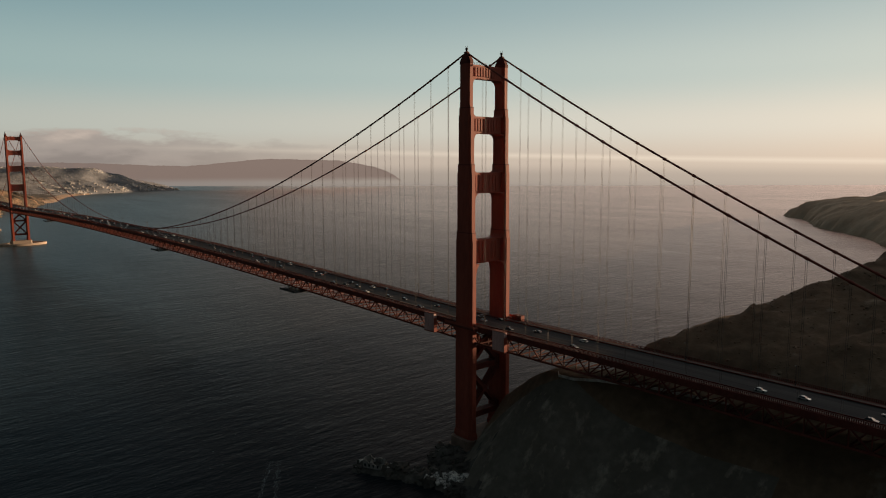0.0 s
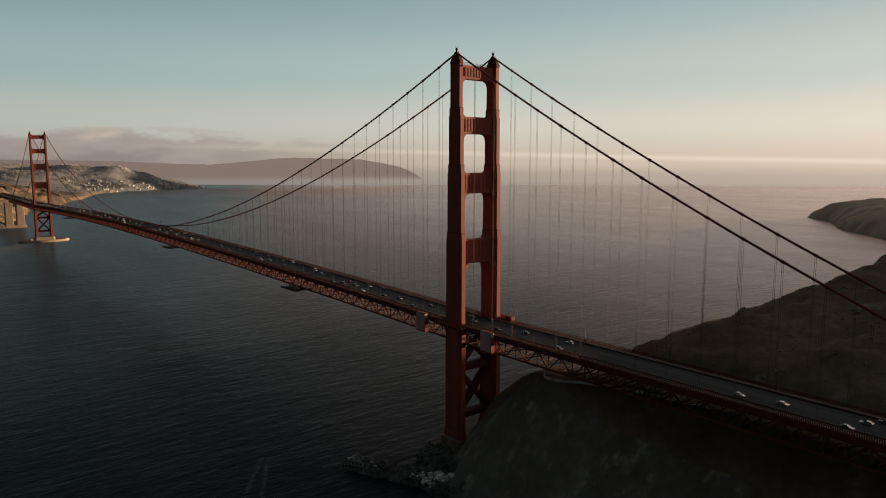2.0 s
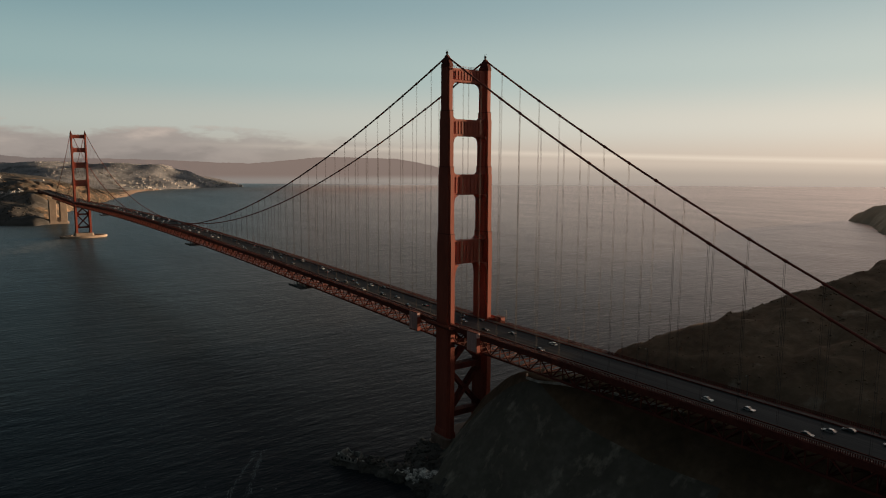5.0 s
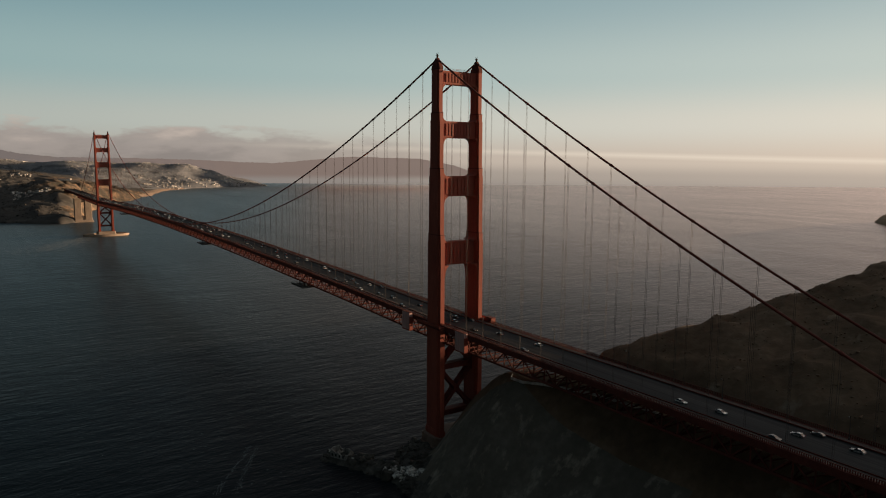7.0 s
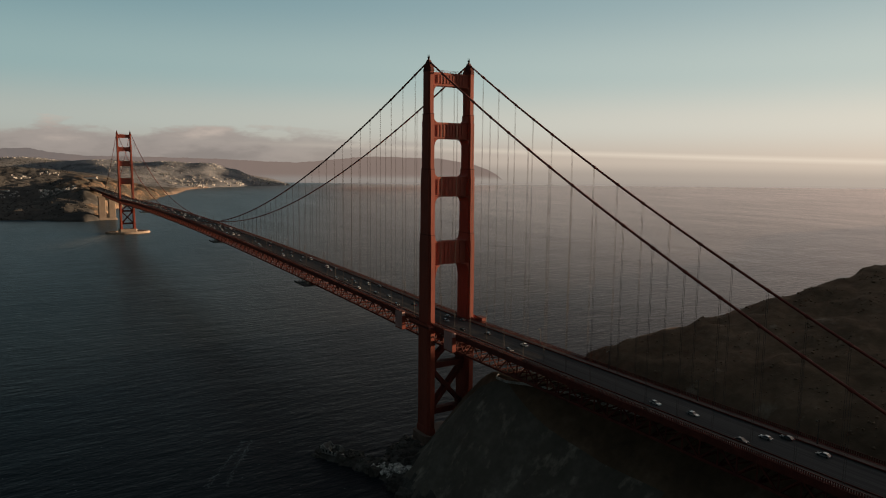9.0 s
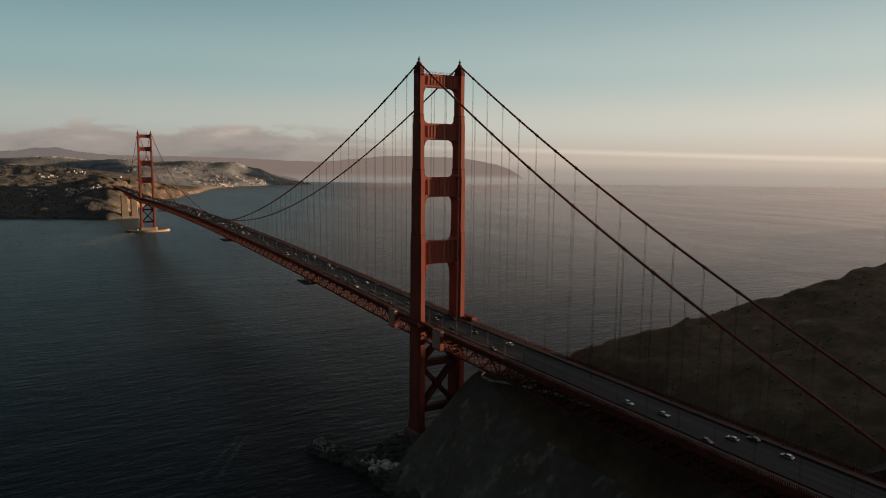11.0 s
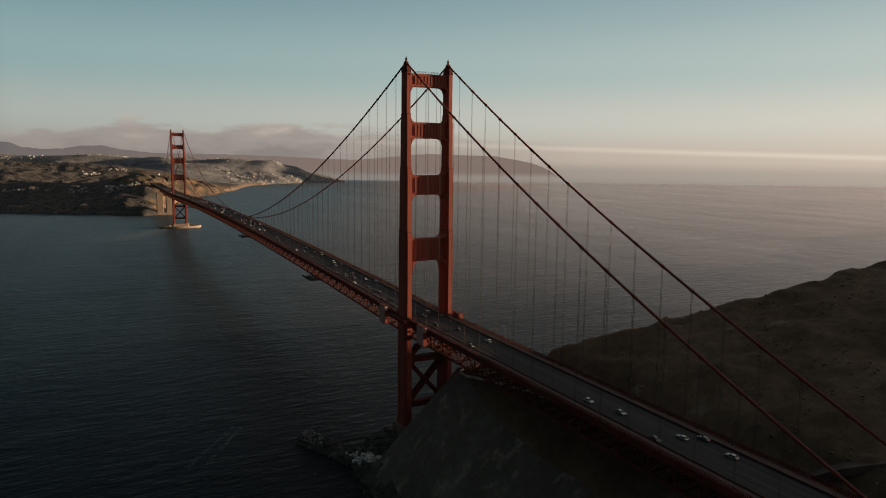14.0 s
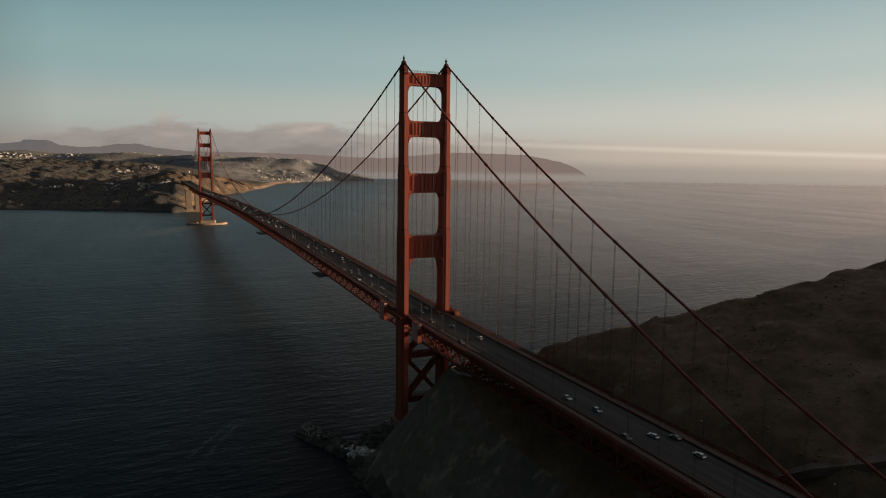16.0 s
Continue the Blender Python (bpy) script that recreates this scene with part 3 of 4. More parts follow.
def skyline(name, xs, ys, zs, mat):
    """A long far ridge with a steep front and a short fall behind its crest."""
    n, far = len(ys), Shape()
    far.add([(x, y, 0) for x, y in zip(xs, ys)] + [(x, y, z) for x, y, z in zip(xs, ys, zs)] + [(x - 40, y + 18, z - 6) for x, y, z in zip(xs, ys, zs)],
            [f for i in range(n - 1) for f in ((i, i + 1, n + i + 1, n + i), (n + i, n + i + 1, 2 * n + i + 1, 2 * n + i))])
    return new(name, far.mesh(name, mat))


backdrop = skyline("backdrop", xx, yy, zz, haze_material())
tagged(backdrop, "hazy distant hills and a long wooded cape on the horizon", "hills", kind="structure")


# ---- towers ----
STEPS = [(10.0, 77.0, 14.4, 4.6), (77.0, 126.0, 13.8, 4.2), (126.0, 164.0, 12.0, 3.95), (164.0, 195.3, 10.0, 3.75), (195.3, 223.5, 7.9, 3.5)]
STRUTS = [(215.7, 223.3, 1.9, 3.0, 0.0, 9, 3.5), (185.7, 195.2, 2.0, 3.2, 2.6, 9, 3.75), (152.3, 164.0, 2.3, 3.6, 2.6, 7, 3.95), (112.3, 126.0, 2.6, 9.0, 2.6, 7, 4.2)]


def plan(lx, ly, z, notch=0.16):
    a, b, nx, ny = lx / 2, ly / 2, lx * notch, ly * 0.17
    pts = [(a, b - ny), (a - nx * 0.5, b - ny), (a - nx * 0.5, b - ny * 0.5), (a - nx, b - ny * 0.5), (a - nx, b)]
    ring = pts + [(-x, y) for x, y in reversed(pts)] + [(-x, -y) for x, y in pts] + [(x, -y) for x, y in reversed(pts)]
    return [(x, y, z) for x, y in ring]


def tower_at(x, name):
    t = thing("bridge_tower", "tall stepped orange steel suspension bridge tower on a concrete pier", "tower", "suspension bridge towers", at=(x, 0, 10))
    lift = Vector((0, 0, -10))

    def made(pname, shape, parent=t, mat=ORANGE, label=""):
        shape.v = [tuple(Vector(v) + lift) for v in shape.v]
        return part(pname, shape, mat, parent, label)

    for s in (-1, 1):
        y = s * CABLE_Y

        def at_y(ring):
            return [(px, py + y, pz) for px, py, pz in ring]
        leg_ob = None
        for i, (z0, z1, lx, ly) in enumerate(STEPS):
            stage = Shape().loft([at_y(plan(lx, ly, z0)), at_y(plan(lx, ly, z1))])
            if leg_ob is None:
                leg_ob = made("leg", stage)
            else:
                made("leg_stage", stage, leg_ob)
            if 0 < i < 4:
                nl = STEPS[i + 1]
                mx, my = lx * 0.6 + nl[2] * 0.4, ly * 0.6 + nl[3] * 0.4
                made("collar", Shape().loft([at_y(plan(mx, my, z1)), at_y(plan(mx, my, z1 + 4.2))]), leg_ob)
                # Thin lip in the dark orange draws the step's shadow line.
                made("collar_lip", Shape().loft([at_y(plan(mx * 1.015, my * 1.03, z1 + 4.2)), at_y(plan(mx * 1.015, my * 1.03, z1 + 4.6))]), leg_ob, ORANGE_DARK, "dark seam round the leg, drawn as a shadow line")
        made("leg_foot", Shape().loft([at_y(plan(15.8, 5.8, 10.0)), at_y(plan(15.8, 5.8, 12.0)), at_y(plan(14.6, 4.8, 14.0))]), leg_ob)
        made("deck_band", Shape().loft([at_y(plan(15.4, 5.6, 74.0)), at_y(plan(15.4, 5.6, 76.8))]), leg_ob)
        cap = Shape().loft([at_y(plan(8.5, 3.7, 223.5)), at_y(plan(8.3, 3.6, 225.0)), at_y(plan(6.4, 3.1, 226.6)), at_y(plan(4.2, 2.5, 228.4)), at_y(plan(1.8, 1.7, 230.0))])
        made("saddle_cap", cap, leg_ob, ORANGE_DARK, "dark orange saddle housing")
        mast = Shape().loft([[(0.55 * math.cos(k), y + 0.55 * math.sin(k), z) for k in np.arange(8) * math.pi / 4] for z in (230.0, 230.8)])
        mast.loft([[(r * math.cos(k), y + r * math.sin(k), z) for k in np.arange(8) * math.pi / 4] for r, z in ((0.35, 230.8), (0.75, 231.1), (0.75, 231.6), (0.1, 232.2))])
        for k in (-1, 1):
            mast.beam((k * 0.3, y, 231.5), (k * 0.9, y, 233.0), 0.14, 0.14)
        made("beacon", mast, leg_ob, SOOT, "small dark beacon lantern")

    for zb, zt, b, rb, rt, ribs, ly in STRUTS:
        yi = CABLE_Y - ly / 2 + 0.02
        prof = []
        for k in range(7):
            a = k / 6 * math.pi / 2
            rz = rb
            prof.append((-yi + 2.6 * (1 - math.cos(a)) if rb < 8 else -yi + 2.6 * (1 - math.cos(a)), zb - rz * (1 - math.sin(a))))
        prof += [(-y, z) for y, z in reversed(prof)]
        if rt:
            top = [(-yi + rt * (1 - math.cos(k / 6 * math.pi / 2)), zt + rt * (1 - math.sin(k / 6 * math.pi / 2))) for k in range(7)]
        else:
            top = [(-yi, zt)]
        prof += [(-y, z) for y, z in top] + list(reversed(top))
        strut = Shape()
        strut.loft([[(-b, y, z) for y, z in prof], [(b, y, z) for y, z in prof]])
        strut_ob = made("portal_strut", strut)
        # rounded haunches that fill the corners of the openings out to the legs' faces
        lx = next(st[2] for st in STEPS if st[0] < zb + 3 <= st[1])
        for sy in (-1, 1):
            for edge, way, wide, tall in ((zb, -1, 3.4, 3.4 if rb < 8 else 7.0), (zt, 1, 2.8, 2.8)):
                if way > 0 and not rt:
                    continue
                d = (lx if way < 0 else next(st[2] for st in STEPS if st[0] < zt + 3 <= st[1])) / 2 - 0.55
                arc = [(sy * (-yi - 0.05), edge - way * 0.02)]
                arc += [(sy * (-yi + wide * (1 - math.cos(k / 8 * math.pi / 2))), edge + way * tall * (1 - math.sin(k / 8 * math.pi / 2))) for k in range(9)]
                made("haunch", Shape().loft([[(-d, *p) for p in arc], [(d, *p) for p in arc]]), strut_ob)
        depth = zt - zb
        for side in (-1, 1):
            for z0, z1 in ((zb + 0.3, zb + 1.1), (zt - 1.1, zt - 0.3)):
                made("moulding", Shape().box((side * (b + 0.12), 0, (z0 + z1) / 2), (0.24, 2 * yi - 0.6, z1 - z0)), strut_ob)
            for k in range(ribs):
                yy = (k - (ribs - 1) / 2) * (2 * yi - 5.0) / ribs
                made("rib", Shape().box((side * (b + 0.16), yy, (zb + zt) / 2), (0.32, (2 * yi - 5.0) / ribs * 0.52, depth - 2.8)), strut_ob)
    # walkway rail along the top
    rail = Shape()
    for side in (-1, 1):
        rail.beam((side * 1.9, -11.5, 224.5), (side * 1.9, 11.5, 224.5), 0.12, 0.12)
        for k in range(13):
            rail.box((side * 1.9, -11.4 + k * 1.9, 223.9), (0.1, 0.1, 1.2))
    made("top_rail", rail)
    # bracing below the roadway, in the orange with shade put into its colour
    yi = CABLE_Y - 2.3
    for z in (22.5, 51.0):
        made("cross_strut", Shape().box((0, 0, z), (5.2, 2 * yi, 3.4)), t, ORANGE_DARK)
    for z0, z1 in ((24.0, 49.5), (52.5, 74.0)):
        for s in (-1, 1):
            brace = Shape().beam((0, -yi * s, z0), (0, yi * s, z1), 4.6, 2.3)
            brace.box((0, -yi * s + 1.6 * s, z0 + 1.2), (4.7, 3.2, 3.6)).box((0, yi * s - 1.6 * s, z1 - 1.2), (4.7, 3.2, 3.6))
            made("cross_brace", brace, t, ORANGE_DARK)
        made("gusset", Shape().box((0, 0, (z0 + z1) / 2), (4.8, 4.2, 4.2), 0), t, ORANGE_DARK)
    return t


tower = tower_at(0, "north")
copy_thing(tower, pose(SPAN, 0, 10))


def rounded_plan(a, b, r, z, n=5, cx=0.0):
    ring = []
    for k, (sx, sy) in enumerate(((1, 1), (-1, 1), (-1, -1), (1, -1))):
        for i in range(n):
            t = (k + i / (n - 1)) * math.pi / 2
            ring.append((cx + sx * (a - r) + r * math.cos(t), sy * (b - r) + r * math.sin(t), z))
    return ring


def pier_at(x, label, mat):
    p = thing("concrete_pier", label, "bridge pier", "bridge piers", at=(x, 0, -6))
    body = Shape().loft([rounded_plan(10.2, 20.5, 4, 0), rounded_plan(9.8, 20.0, 4, 6.5), rounded_plan(9.8, 20.0, 4, 11.0)])
    part("pier_base", body, mat, p)
    part("pier_cap", Shape().loft([rounded_plan(9.0, 19.2, 3.5, 11.0), rounded_plan(8.8, 19.0, 3.5, 16.0)]), mat, p)
    return p


pier_at(0, "dark reddish-brown concrete pier of the tower at the rocky shore", BROWN_CONCRETE)
pier_at(SPAN, "sunlit concrete pier of the far tower in the water", CONCRETE)
fender = thing("pier_fender", "pale oval concrete fender ring in the water round the far pier", "fender", at=(SPAN, 0, -5))
ring = Shape()
rings = []
for k in range(48):
    a = 2 * math.pi * k / 48
    ca, sa = math.cos(a), math.sin(a)
    rings.append([(24 * ca, 47 * sa, 0), (24 * ca, 47 * sa, 9.6), (18.5 * ca, 41 * sa, 9.6), (18.5 * ca, 41 * sa, 0)])
n = len(rings)
ring.add([p for r in rings for p in r], [(i * 4 + j, i * 4 + (j + 1) % 4, ((i + 1) % n) * 4 + (j + 1) % 4, ((i + 1) % n) * 4 + j) for i in range(n) for j in range(4)])
part("fender_wall", ring, CONCRETE, fender)


# ---- deck ----
STATIONS = [END_SOUTH + i * 15.24 for i in range(int((END_NORTH - END_SOUTH) / 15.24) + 1)]


def strip(y0, y1, z0, z1, xs=STATIONS):
    """A long bar under the deck's camber, between two offsets across and two heights over the roadway."""
    return Shape().loft([[(x, y0, road_z(x) + z0), (x, y1, road_z(x) + z0), (x, y1, road_z(x) + z1), (x, y0, road_z(x) + z1)] for x in xs])


deck = thing("bridge_deck", "long arched bridge roadway with dark asphalt lanes and orange edges", "bridge deck")
part("roadway", strip(-9.6, 9.6, -0.5, 0.0), ASPHALT, deck, "dark asphalt lanes")
for s in (-1, 1):
    a, b = sorted((s * 9.6, s * 13.2))
    part("sidewalk", strip(a, b, -0.5, 0.28), WALKWAY, deck, "reddish concrete sidewalk")
    a, b = sorted((s * 13.2, s * 14.6))
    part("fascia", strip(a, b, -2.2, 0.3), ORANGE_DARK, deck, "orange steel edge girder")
    a, b = sorted((s * 9.5, s * 9.75))
    part("curb_rail", strip(a, b, 0.28, 0.75), ORANGE_DARK, deck)

railings = []
for s in (-1, 1):
    r = thing("railing", "orange steel railing along the sidewalk edge", "railing", "deck railings")
    for z in (0.45, 1.55):
        a, b = sorted((s * 14.25, s * 14.45))
        part("rail", strip(a, b, z, z + 0.14), ORANGE_DARK, r)
    pickets = Shape()
    for i in range(int((END_NORTH - END_SOUTH) / 0.76)):
        x = END_SOUTH + i * 0.76
        pickets.box((x, s * 14.35, road_z(x) + 0.95), (0.4, 0.1, 1.25))
    tagged(part("rail_infill", pickets, ORANGE_DARK, r), kind="stuff")

PANEL = 7.62
N_PANEL = int((END_NORTH - END_SOUTH) / PANEL)
DEPTH = 7.6
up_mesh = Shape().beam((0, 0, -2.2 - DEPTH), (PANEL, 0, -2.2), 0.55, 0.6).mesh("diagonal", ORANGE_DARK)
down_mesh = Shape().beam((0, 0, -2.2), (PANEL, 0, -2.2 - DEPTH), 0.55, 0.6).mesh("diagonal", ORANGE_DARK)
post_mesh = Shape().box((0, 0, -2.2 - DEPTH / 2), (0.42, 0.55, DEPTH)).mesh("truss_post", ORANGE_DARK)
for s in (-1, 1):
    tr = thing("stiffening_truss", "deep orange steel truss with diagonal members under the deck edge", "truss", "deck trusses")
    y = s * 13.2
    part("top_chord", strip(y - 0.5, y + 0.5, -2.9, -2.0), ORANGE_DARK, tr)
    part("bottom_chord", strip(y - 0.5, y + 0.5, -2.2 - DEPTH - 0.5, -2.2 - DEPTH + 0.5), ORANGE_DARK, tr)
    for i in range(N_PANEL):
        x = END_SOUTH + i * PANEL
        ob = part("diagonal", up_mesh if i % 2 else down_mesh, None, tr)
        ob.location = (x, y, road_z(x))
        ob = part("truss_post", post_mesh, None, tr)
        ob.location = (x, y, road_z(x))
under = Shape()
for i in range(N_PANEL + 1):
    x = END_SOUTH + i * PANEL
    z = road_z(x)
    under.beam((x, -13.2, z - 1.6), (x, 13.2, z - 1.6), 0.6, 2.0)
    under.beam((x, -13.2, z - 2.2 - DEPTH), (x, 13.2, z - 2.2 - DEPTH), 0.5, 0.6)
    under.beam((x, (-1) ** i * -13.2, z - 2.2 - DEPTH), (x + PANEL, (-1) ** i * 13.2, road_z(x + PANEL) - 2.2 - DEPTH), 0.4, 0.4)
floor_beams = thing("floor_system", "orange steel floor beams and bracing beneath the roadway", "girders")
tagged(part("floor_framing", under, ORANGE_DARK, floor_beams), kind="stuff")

# ---- cables ----
HANG = [x for x in (k * 15.24 for k in range(-113, 22)) if abs(x) > 6 and abs(x - SPAN) > 6]
for s in (-1, 1):
    y = s * CABLE_Y
    c = thing("main_cable", "thick orange main cable draped over both towers with hanging suspender ropes", "cable", "main cables")
    xs = sorted(set([END_SOUTH + 30 + i * 10.0 for i in range(int((END_NORTH - END_SOUTH - 30) / 10) + 1)] + [SPAN, 0.0]))
    part("cable", Shape().tube([(x, y, cable_z(x)) for x in xs], 0.5, 10), CABLE, c, smooth=True)
    for x in HANG:
        z = cable_z(x)
        if z - road_z(x) < 2:
            continue
        d = Vector((1, 0, (cable_z(x + 1) - cable_z(x - 1)) / 2)).normalized()
        p = Vector((x, y, z))
        part("cable_band", Shape().tube([p - d * 0.75, p + d * 0.75], 0.68, 8), CABLE, c)
        rope = Shape()
        for o in (-0.32, 0.32):
            rope.tube([(x + o, y, road_z(x) - 0.4), (x + o, y, z)], 0.06, 5)
        part("suspender", rope, SUSPENDER, c)


# ---- things on and under the deck ----
GLASS = material("dark_car_glass", [(0.3, (0.012, 0.014, 0.016)), (0.7, (0.025, 0.028, 0.03))], 1.0, 0.08)
TYRE = material("tyre_rubber", [(0.3, (0.012, 0.012, 0.012)), (0.7, (0.03, 0.03, 0.03))], 3.0, 0.85)
HEADLAMP = material("headlamp_glass", [(0.3, (0.7, 0.7, 0.68)), (0.7, (0.85, 0.85, 0.82))], 3.0, 0.1)
TAILLAMP = material("tail_lamp", [(0.3, (0.35, 0.01, 0.01)), (0.7, (0.5, 0.02, 0.02))], 3.0, 0.2)
PAINTS = [("white", material("white_car_paint", [(0.3, (0.56, 0.56, 0.55)), (0.7, (0.66, 0.66, 0.65))], 0.6, 0.18)),
          ("silver", material("silver_car_paint", [(0.3, (0.42, 0.43, 0.44)), (0.7, (0.52, 0.53, 0.54))], 0.6, 0.25, metal=0.6)),
          ("black", material("black_car_paint", [(0.3, (0.012, 0.012, 0.014)), (0.7, (0.03, 0.03, 0.033))], 0.6, 0.12)),
          ("grey", material("grey_car_paint", [(0.3, (0.10, 0.105, 0.11)), (0.7, (0.15, 0.155, 0.16))], 0.6, 0.2, metal=0.5)),
          ("dark red", material("red_car_paint", [(0.3, (0.22, 0.015, 0.015)), (0.7, (0.30, 0.025, 0.02))], 0.6, 0.2))]
DARK_STEEL = material("dark_platform_steel", [(0.3, (0.02, 0.02, 0.021)), (0.7, (0.05, 0.05, 0.052))], 0.3, 0.7, 0.02)
GREY_PANEL = material("faded_grey_panel", [(0.3, (0.28, 0.165, 0.155)), (0.5, (0.40, 0.245, 0.235)), (0.7, (0.48, 0.32, 0.305))], 0.25, 0.7, 0.02, stretch=(1, 1, 0.3))
LANTERN = material("lantern_glass", [(0.3, (0.10, 0.088, 0.07)), (0.7, (0.16, 0.14, 0.11))], 2.0, 0.3)
PALE_WALL = material("stained_whitewash", [(0.3, (0.09, 0.084, 0.078)), (0.48, (0.26, 0.25, 0.235)), (0.7, (0.46, 0.45, 0.43))], 0.35, 0.85, 0.04, stretch=(1, 1, 0.5))


def make_car(colour, paint, van=False):
    """A car whose nose points to +x, standing on z = 0."""
    c = thing("car", f"{colour} {'van' if van else 'car'} driving on the bridge roadway", "car", "cars on the bridge")
    L, W, H = (5.2, 2.0, 2.1) if van else (4.6, 1.84, 1.46)
    belt = 1.05 if van else 0.86
    body = Shape()
    prof = [(-L / 2, 0.32), (-L / 2 - 0.02, 0.62), (-L / 2 + 0.12, belt), (L / 2 - 1.3, belt), (L / 2 - 0.2, belt - 0.16), (L / 2, 0.6), (L / 2 - 0.04, 0.3)]
    body.loft([[(x, s * (W / 2 - i), z) for x, z in prof] for s, i in ((-1, 0.08), (-1, 0), (1, 0), (1, 0.08))])
    part("car_body", body, paint, c)
    rear, front = (-L / 2 + 0.2, L / 2 - 1.25)
    low = [(rear, belt), (front, belt)]
    top = [(rear + (0.15 if van else 0.75), H), (front - (0.5 if van else 0.95), H)]
    cabin = Shape().loft([[(low[0][0], -W / 2 + 0.06, belt), (low[1][0], -W / 2 + 0.06, belt), (low[1][0], W / 2 - 0.06, belt), (low[0][0], W / 2 - 0.06, belt)],
                          [(top[0][0], -W / 2 + 0.24, H - 0.08), (top[1][0], -W / 2 + 0.24, H - 0.08), (top[1][0], W / 2 - 0.24, H - 0.08), (top[0][0], W / 2 - 0.24, H - 0.08)]])
    part("cabin_glass", cabin, GLASS, c, "dark window glass")
    roof = Shape().loft([[(top[0][0] - 0.03, -W / 2 + 0.22, H - 0.08), (top[1][0] + 0.03, -W / 2 + 0.22, H - 0.08), (top[1][0] + 0.03, W / 2 - 0.22, H - 0.08), (top[0][0] - 0.03, W / 2 - 0.22, H - 0.08)],
                         [(top[0][0] + 0.1, -W / 2 + 0.34, H), (top[1][0] - 0.1, -W / 2 + 0.34, H), (top[1][0] - 0.1, W / 2 - 0.34, H), (top[0][0] + 0.1, W / 2 - 0.34, H)]])
    part("roof", roof, paint, c)
    for x in (-L / 2 + 0.85, L / 2 - 0.9):
        for s in (-1, 1):
            y = s * (W / 2 - 0.1)
            w = Shape().tube([(x, y - 0.11, 0.33), (x, y + 0.11, 0.33)], 0.33, 12)
            part("wheel", w, TYRE, c, "black rubber wheel")
    for s in (-1, 1):
        part("headlight", Shape().box((L / 2 - 0.06, s * (W / 2 - 0.32), 0.66), (0.14, 0.36, 0.15)), HEADLAMP, c, "clear headlight")
        part("tail_light", Shape().box((-L / 2 + 0.02, s * (W / 2 - 0.26), 0.72), (0.12, 0.32, 0.16)), TAILLAMP, c, "red tail light")
    return c


rs = random.Random(7)
models = [make_car(n, m) for n, m in PAINTS] + [make_car("white", PAINTS[0][1], True)]
unused, parked = list(models), []
picks = [0, 1, 1, 2, 2, 2, 3, 3, 3, 4, 5]
for lane, (y, heading) in enumerate(((-8.0, 0), (-4.8, 0), (-1.6, 0), (1.6, 180), (4.8, 180), (8.0, 180))):
    x = END_SOUTH + 40 + rs.uniform(0, 40)
    while x < END_NORTH - 15:
        k = rs.choice(picks)
        while any(abs(x - px) < 9 and abs(y - py) < 4 for px, py in parked):
            x += 5.0
        parked.append((x, y))
        m = pose(x, y + rs.uniform(-0.2, 0.2), road_z(x) + 0.005, 0, 0, heading)
        if models[k] in unused:
            unused.remove(models[k])
            models[k].matrix_basis = m
        else:
            copy_thing(models[k], m)
        x += rs.uniform(70, 210) if x > -40 else rs.uniform(30, 130) if x > -500 else rs.uniform(18, 75)
for ob in unused:
    ob.matrix_basis = pose(-300 + 20 * unused.index(ob), -8, road_z(-300 + 20 * unused.index(ob)) + 0.005)

# lamp posts on the ocean side
lamp = None
for k in range(-34, 7):
    x = -26.0 + k * 49.4
    if not END_SOUTH + 10 < x < END_NORTH - 5:
        continue
    if lamp is None:
        lamp = thing("street_lamp", "slender orange lamp post with a small lantern beside the sidewalk", "street lamp", "bridge lamp posts")
        part("post", Shape().loft([[(r * math.cos(a), r * math.sin(a), z) for a in np.arange(8) * math.pi / 4] for r, z in ((0.3, 0), (0.3, 0.9), (0.17, 1.1), (0.11, 8.6))]), SUSPENDER, lamp)
        part("arm", Shape().tube([(0, 0, 8.2), (0, -0.5, 8.7), (0, -1.3, 8.8)], 0.07, 6), SUSPENDER, lamp)
        part("lantern", Shape().loft([[(r * math.cos(a), -1.4 + r * math.sin(a), z) for a in np.arange(8) * math.pi / 4] for r, z in ((0.16, 8.15), (0.3, 8.4), (0.3, 8.7), (0.08, 8.85))]), LANTERN, lamp, "pale glass lantern")
        lamp.location = (x, 12.7, road_z(x) + 0.28)
    else:
        copy_thing(lamp, pose(x, 12.7, road_z(x) + 0.28))

# panelled enclosures that hang at the deck edge on both sides of the near tower
for x in (-29.0, 29.0):
    z = road_z(x)
    e = thing("hanging_enclosure", "tall faded grey panelled work enclosure hung at the deck edge", "enclosure", "hanging enclosures", at=(x, -15.9, z - 9.2))
    part("panel_box", Shape().box((0, 0, 5.3), (8.6, 2.2, 10.6)), GREY_PANEL, e)
    for k in range(5):
        part("batten", Shape().box((-4.1 + k * 2.05, -1.16, 5.3), (0.22, 0.14, 10.4)), GREY_PANEL, e)
    part("skirt", Shape().box((0, 0.1, -0.35), (9.0, 2.5, 0.7)), ORANGE, e, "orange steel foot")
    part("side_frame", Shape().box((4.5, 0, 4.0), (0.35, 2.4, 8.0)), ORANGE, e, "orange steel frame")
    part("roof_lip", Shape().box((0, 0, 10.75), (9.0, 2.5, 0.3)), ORANGE_DARK, e)

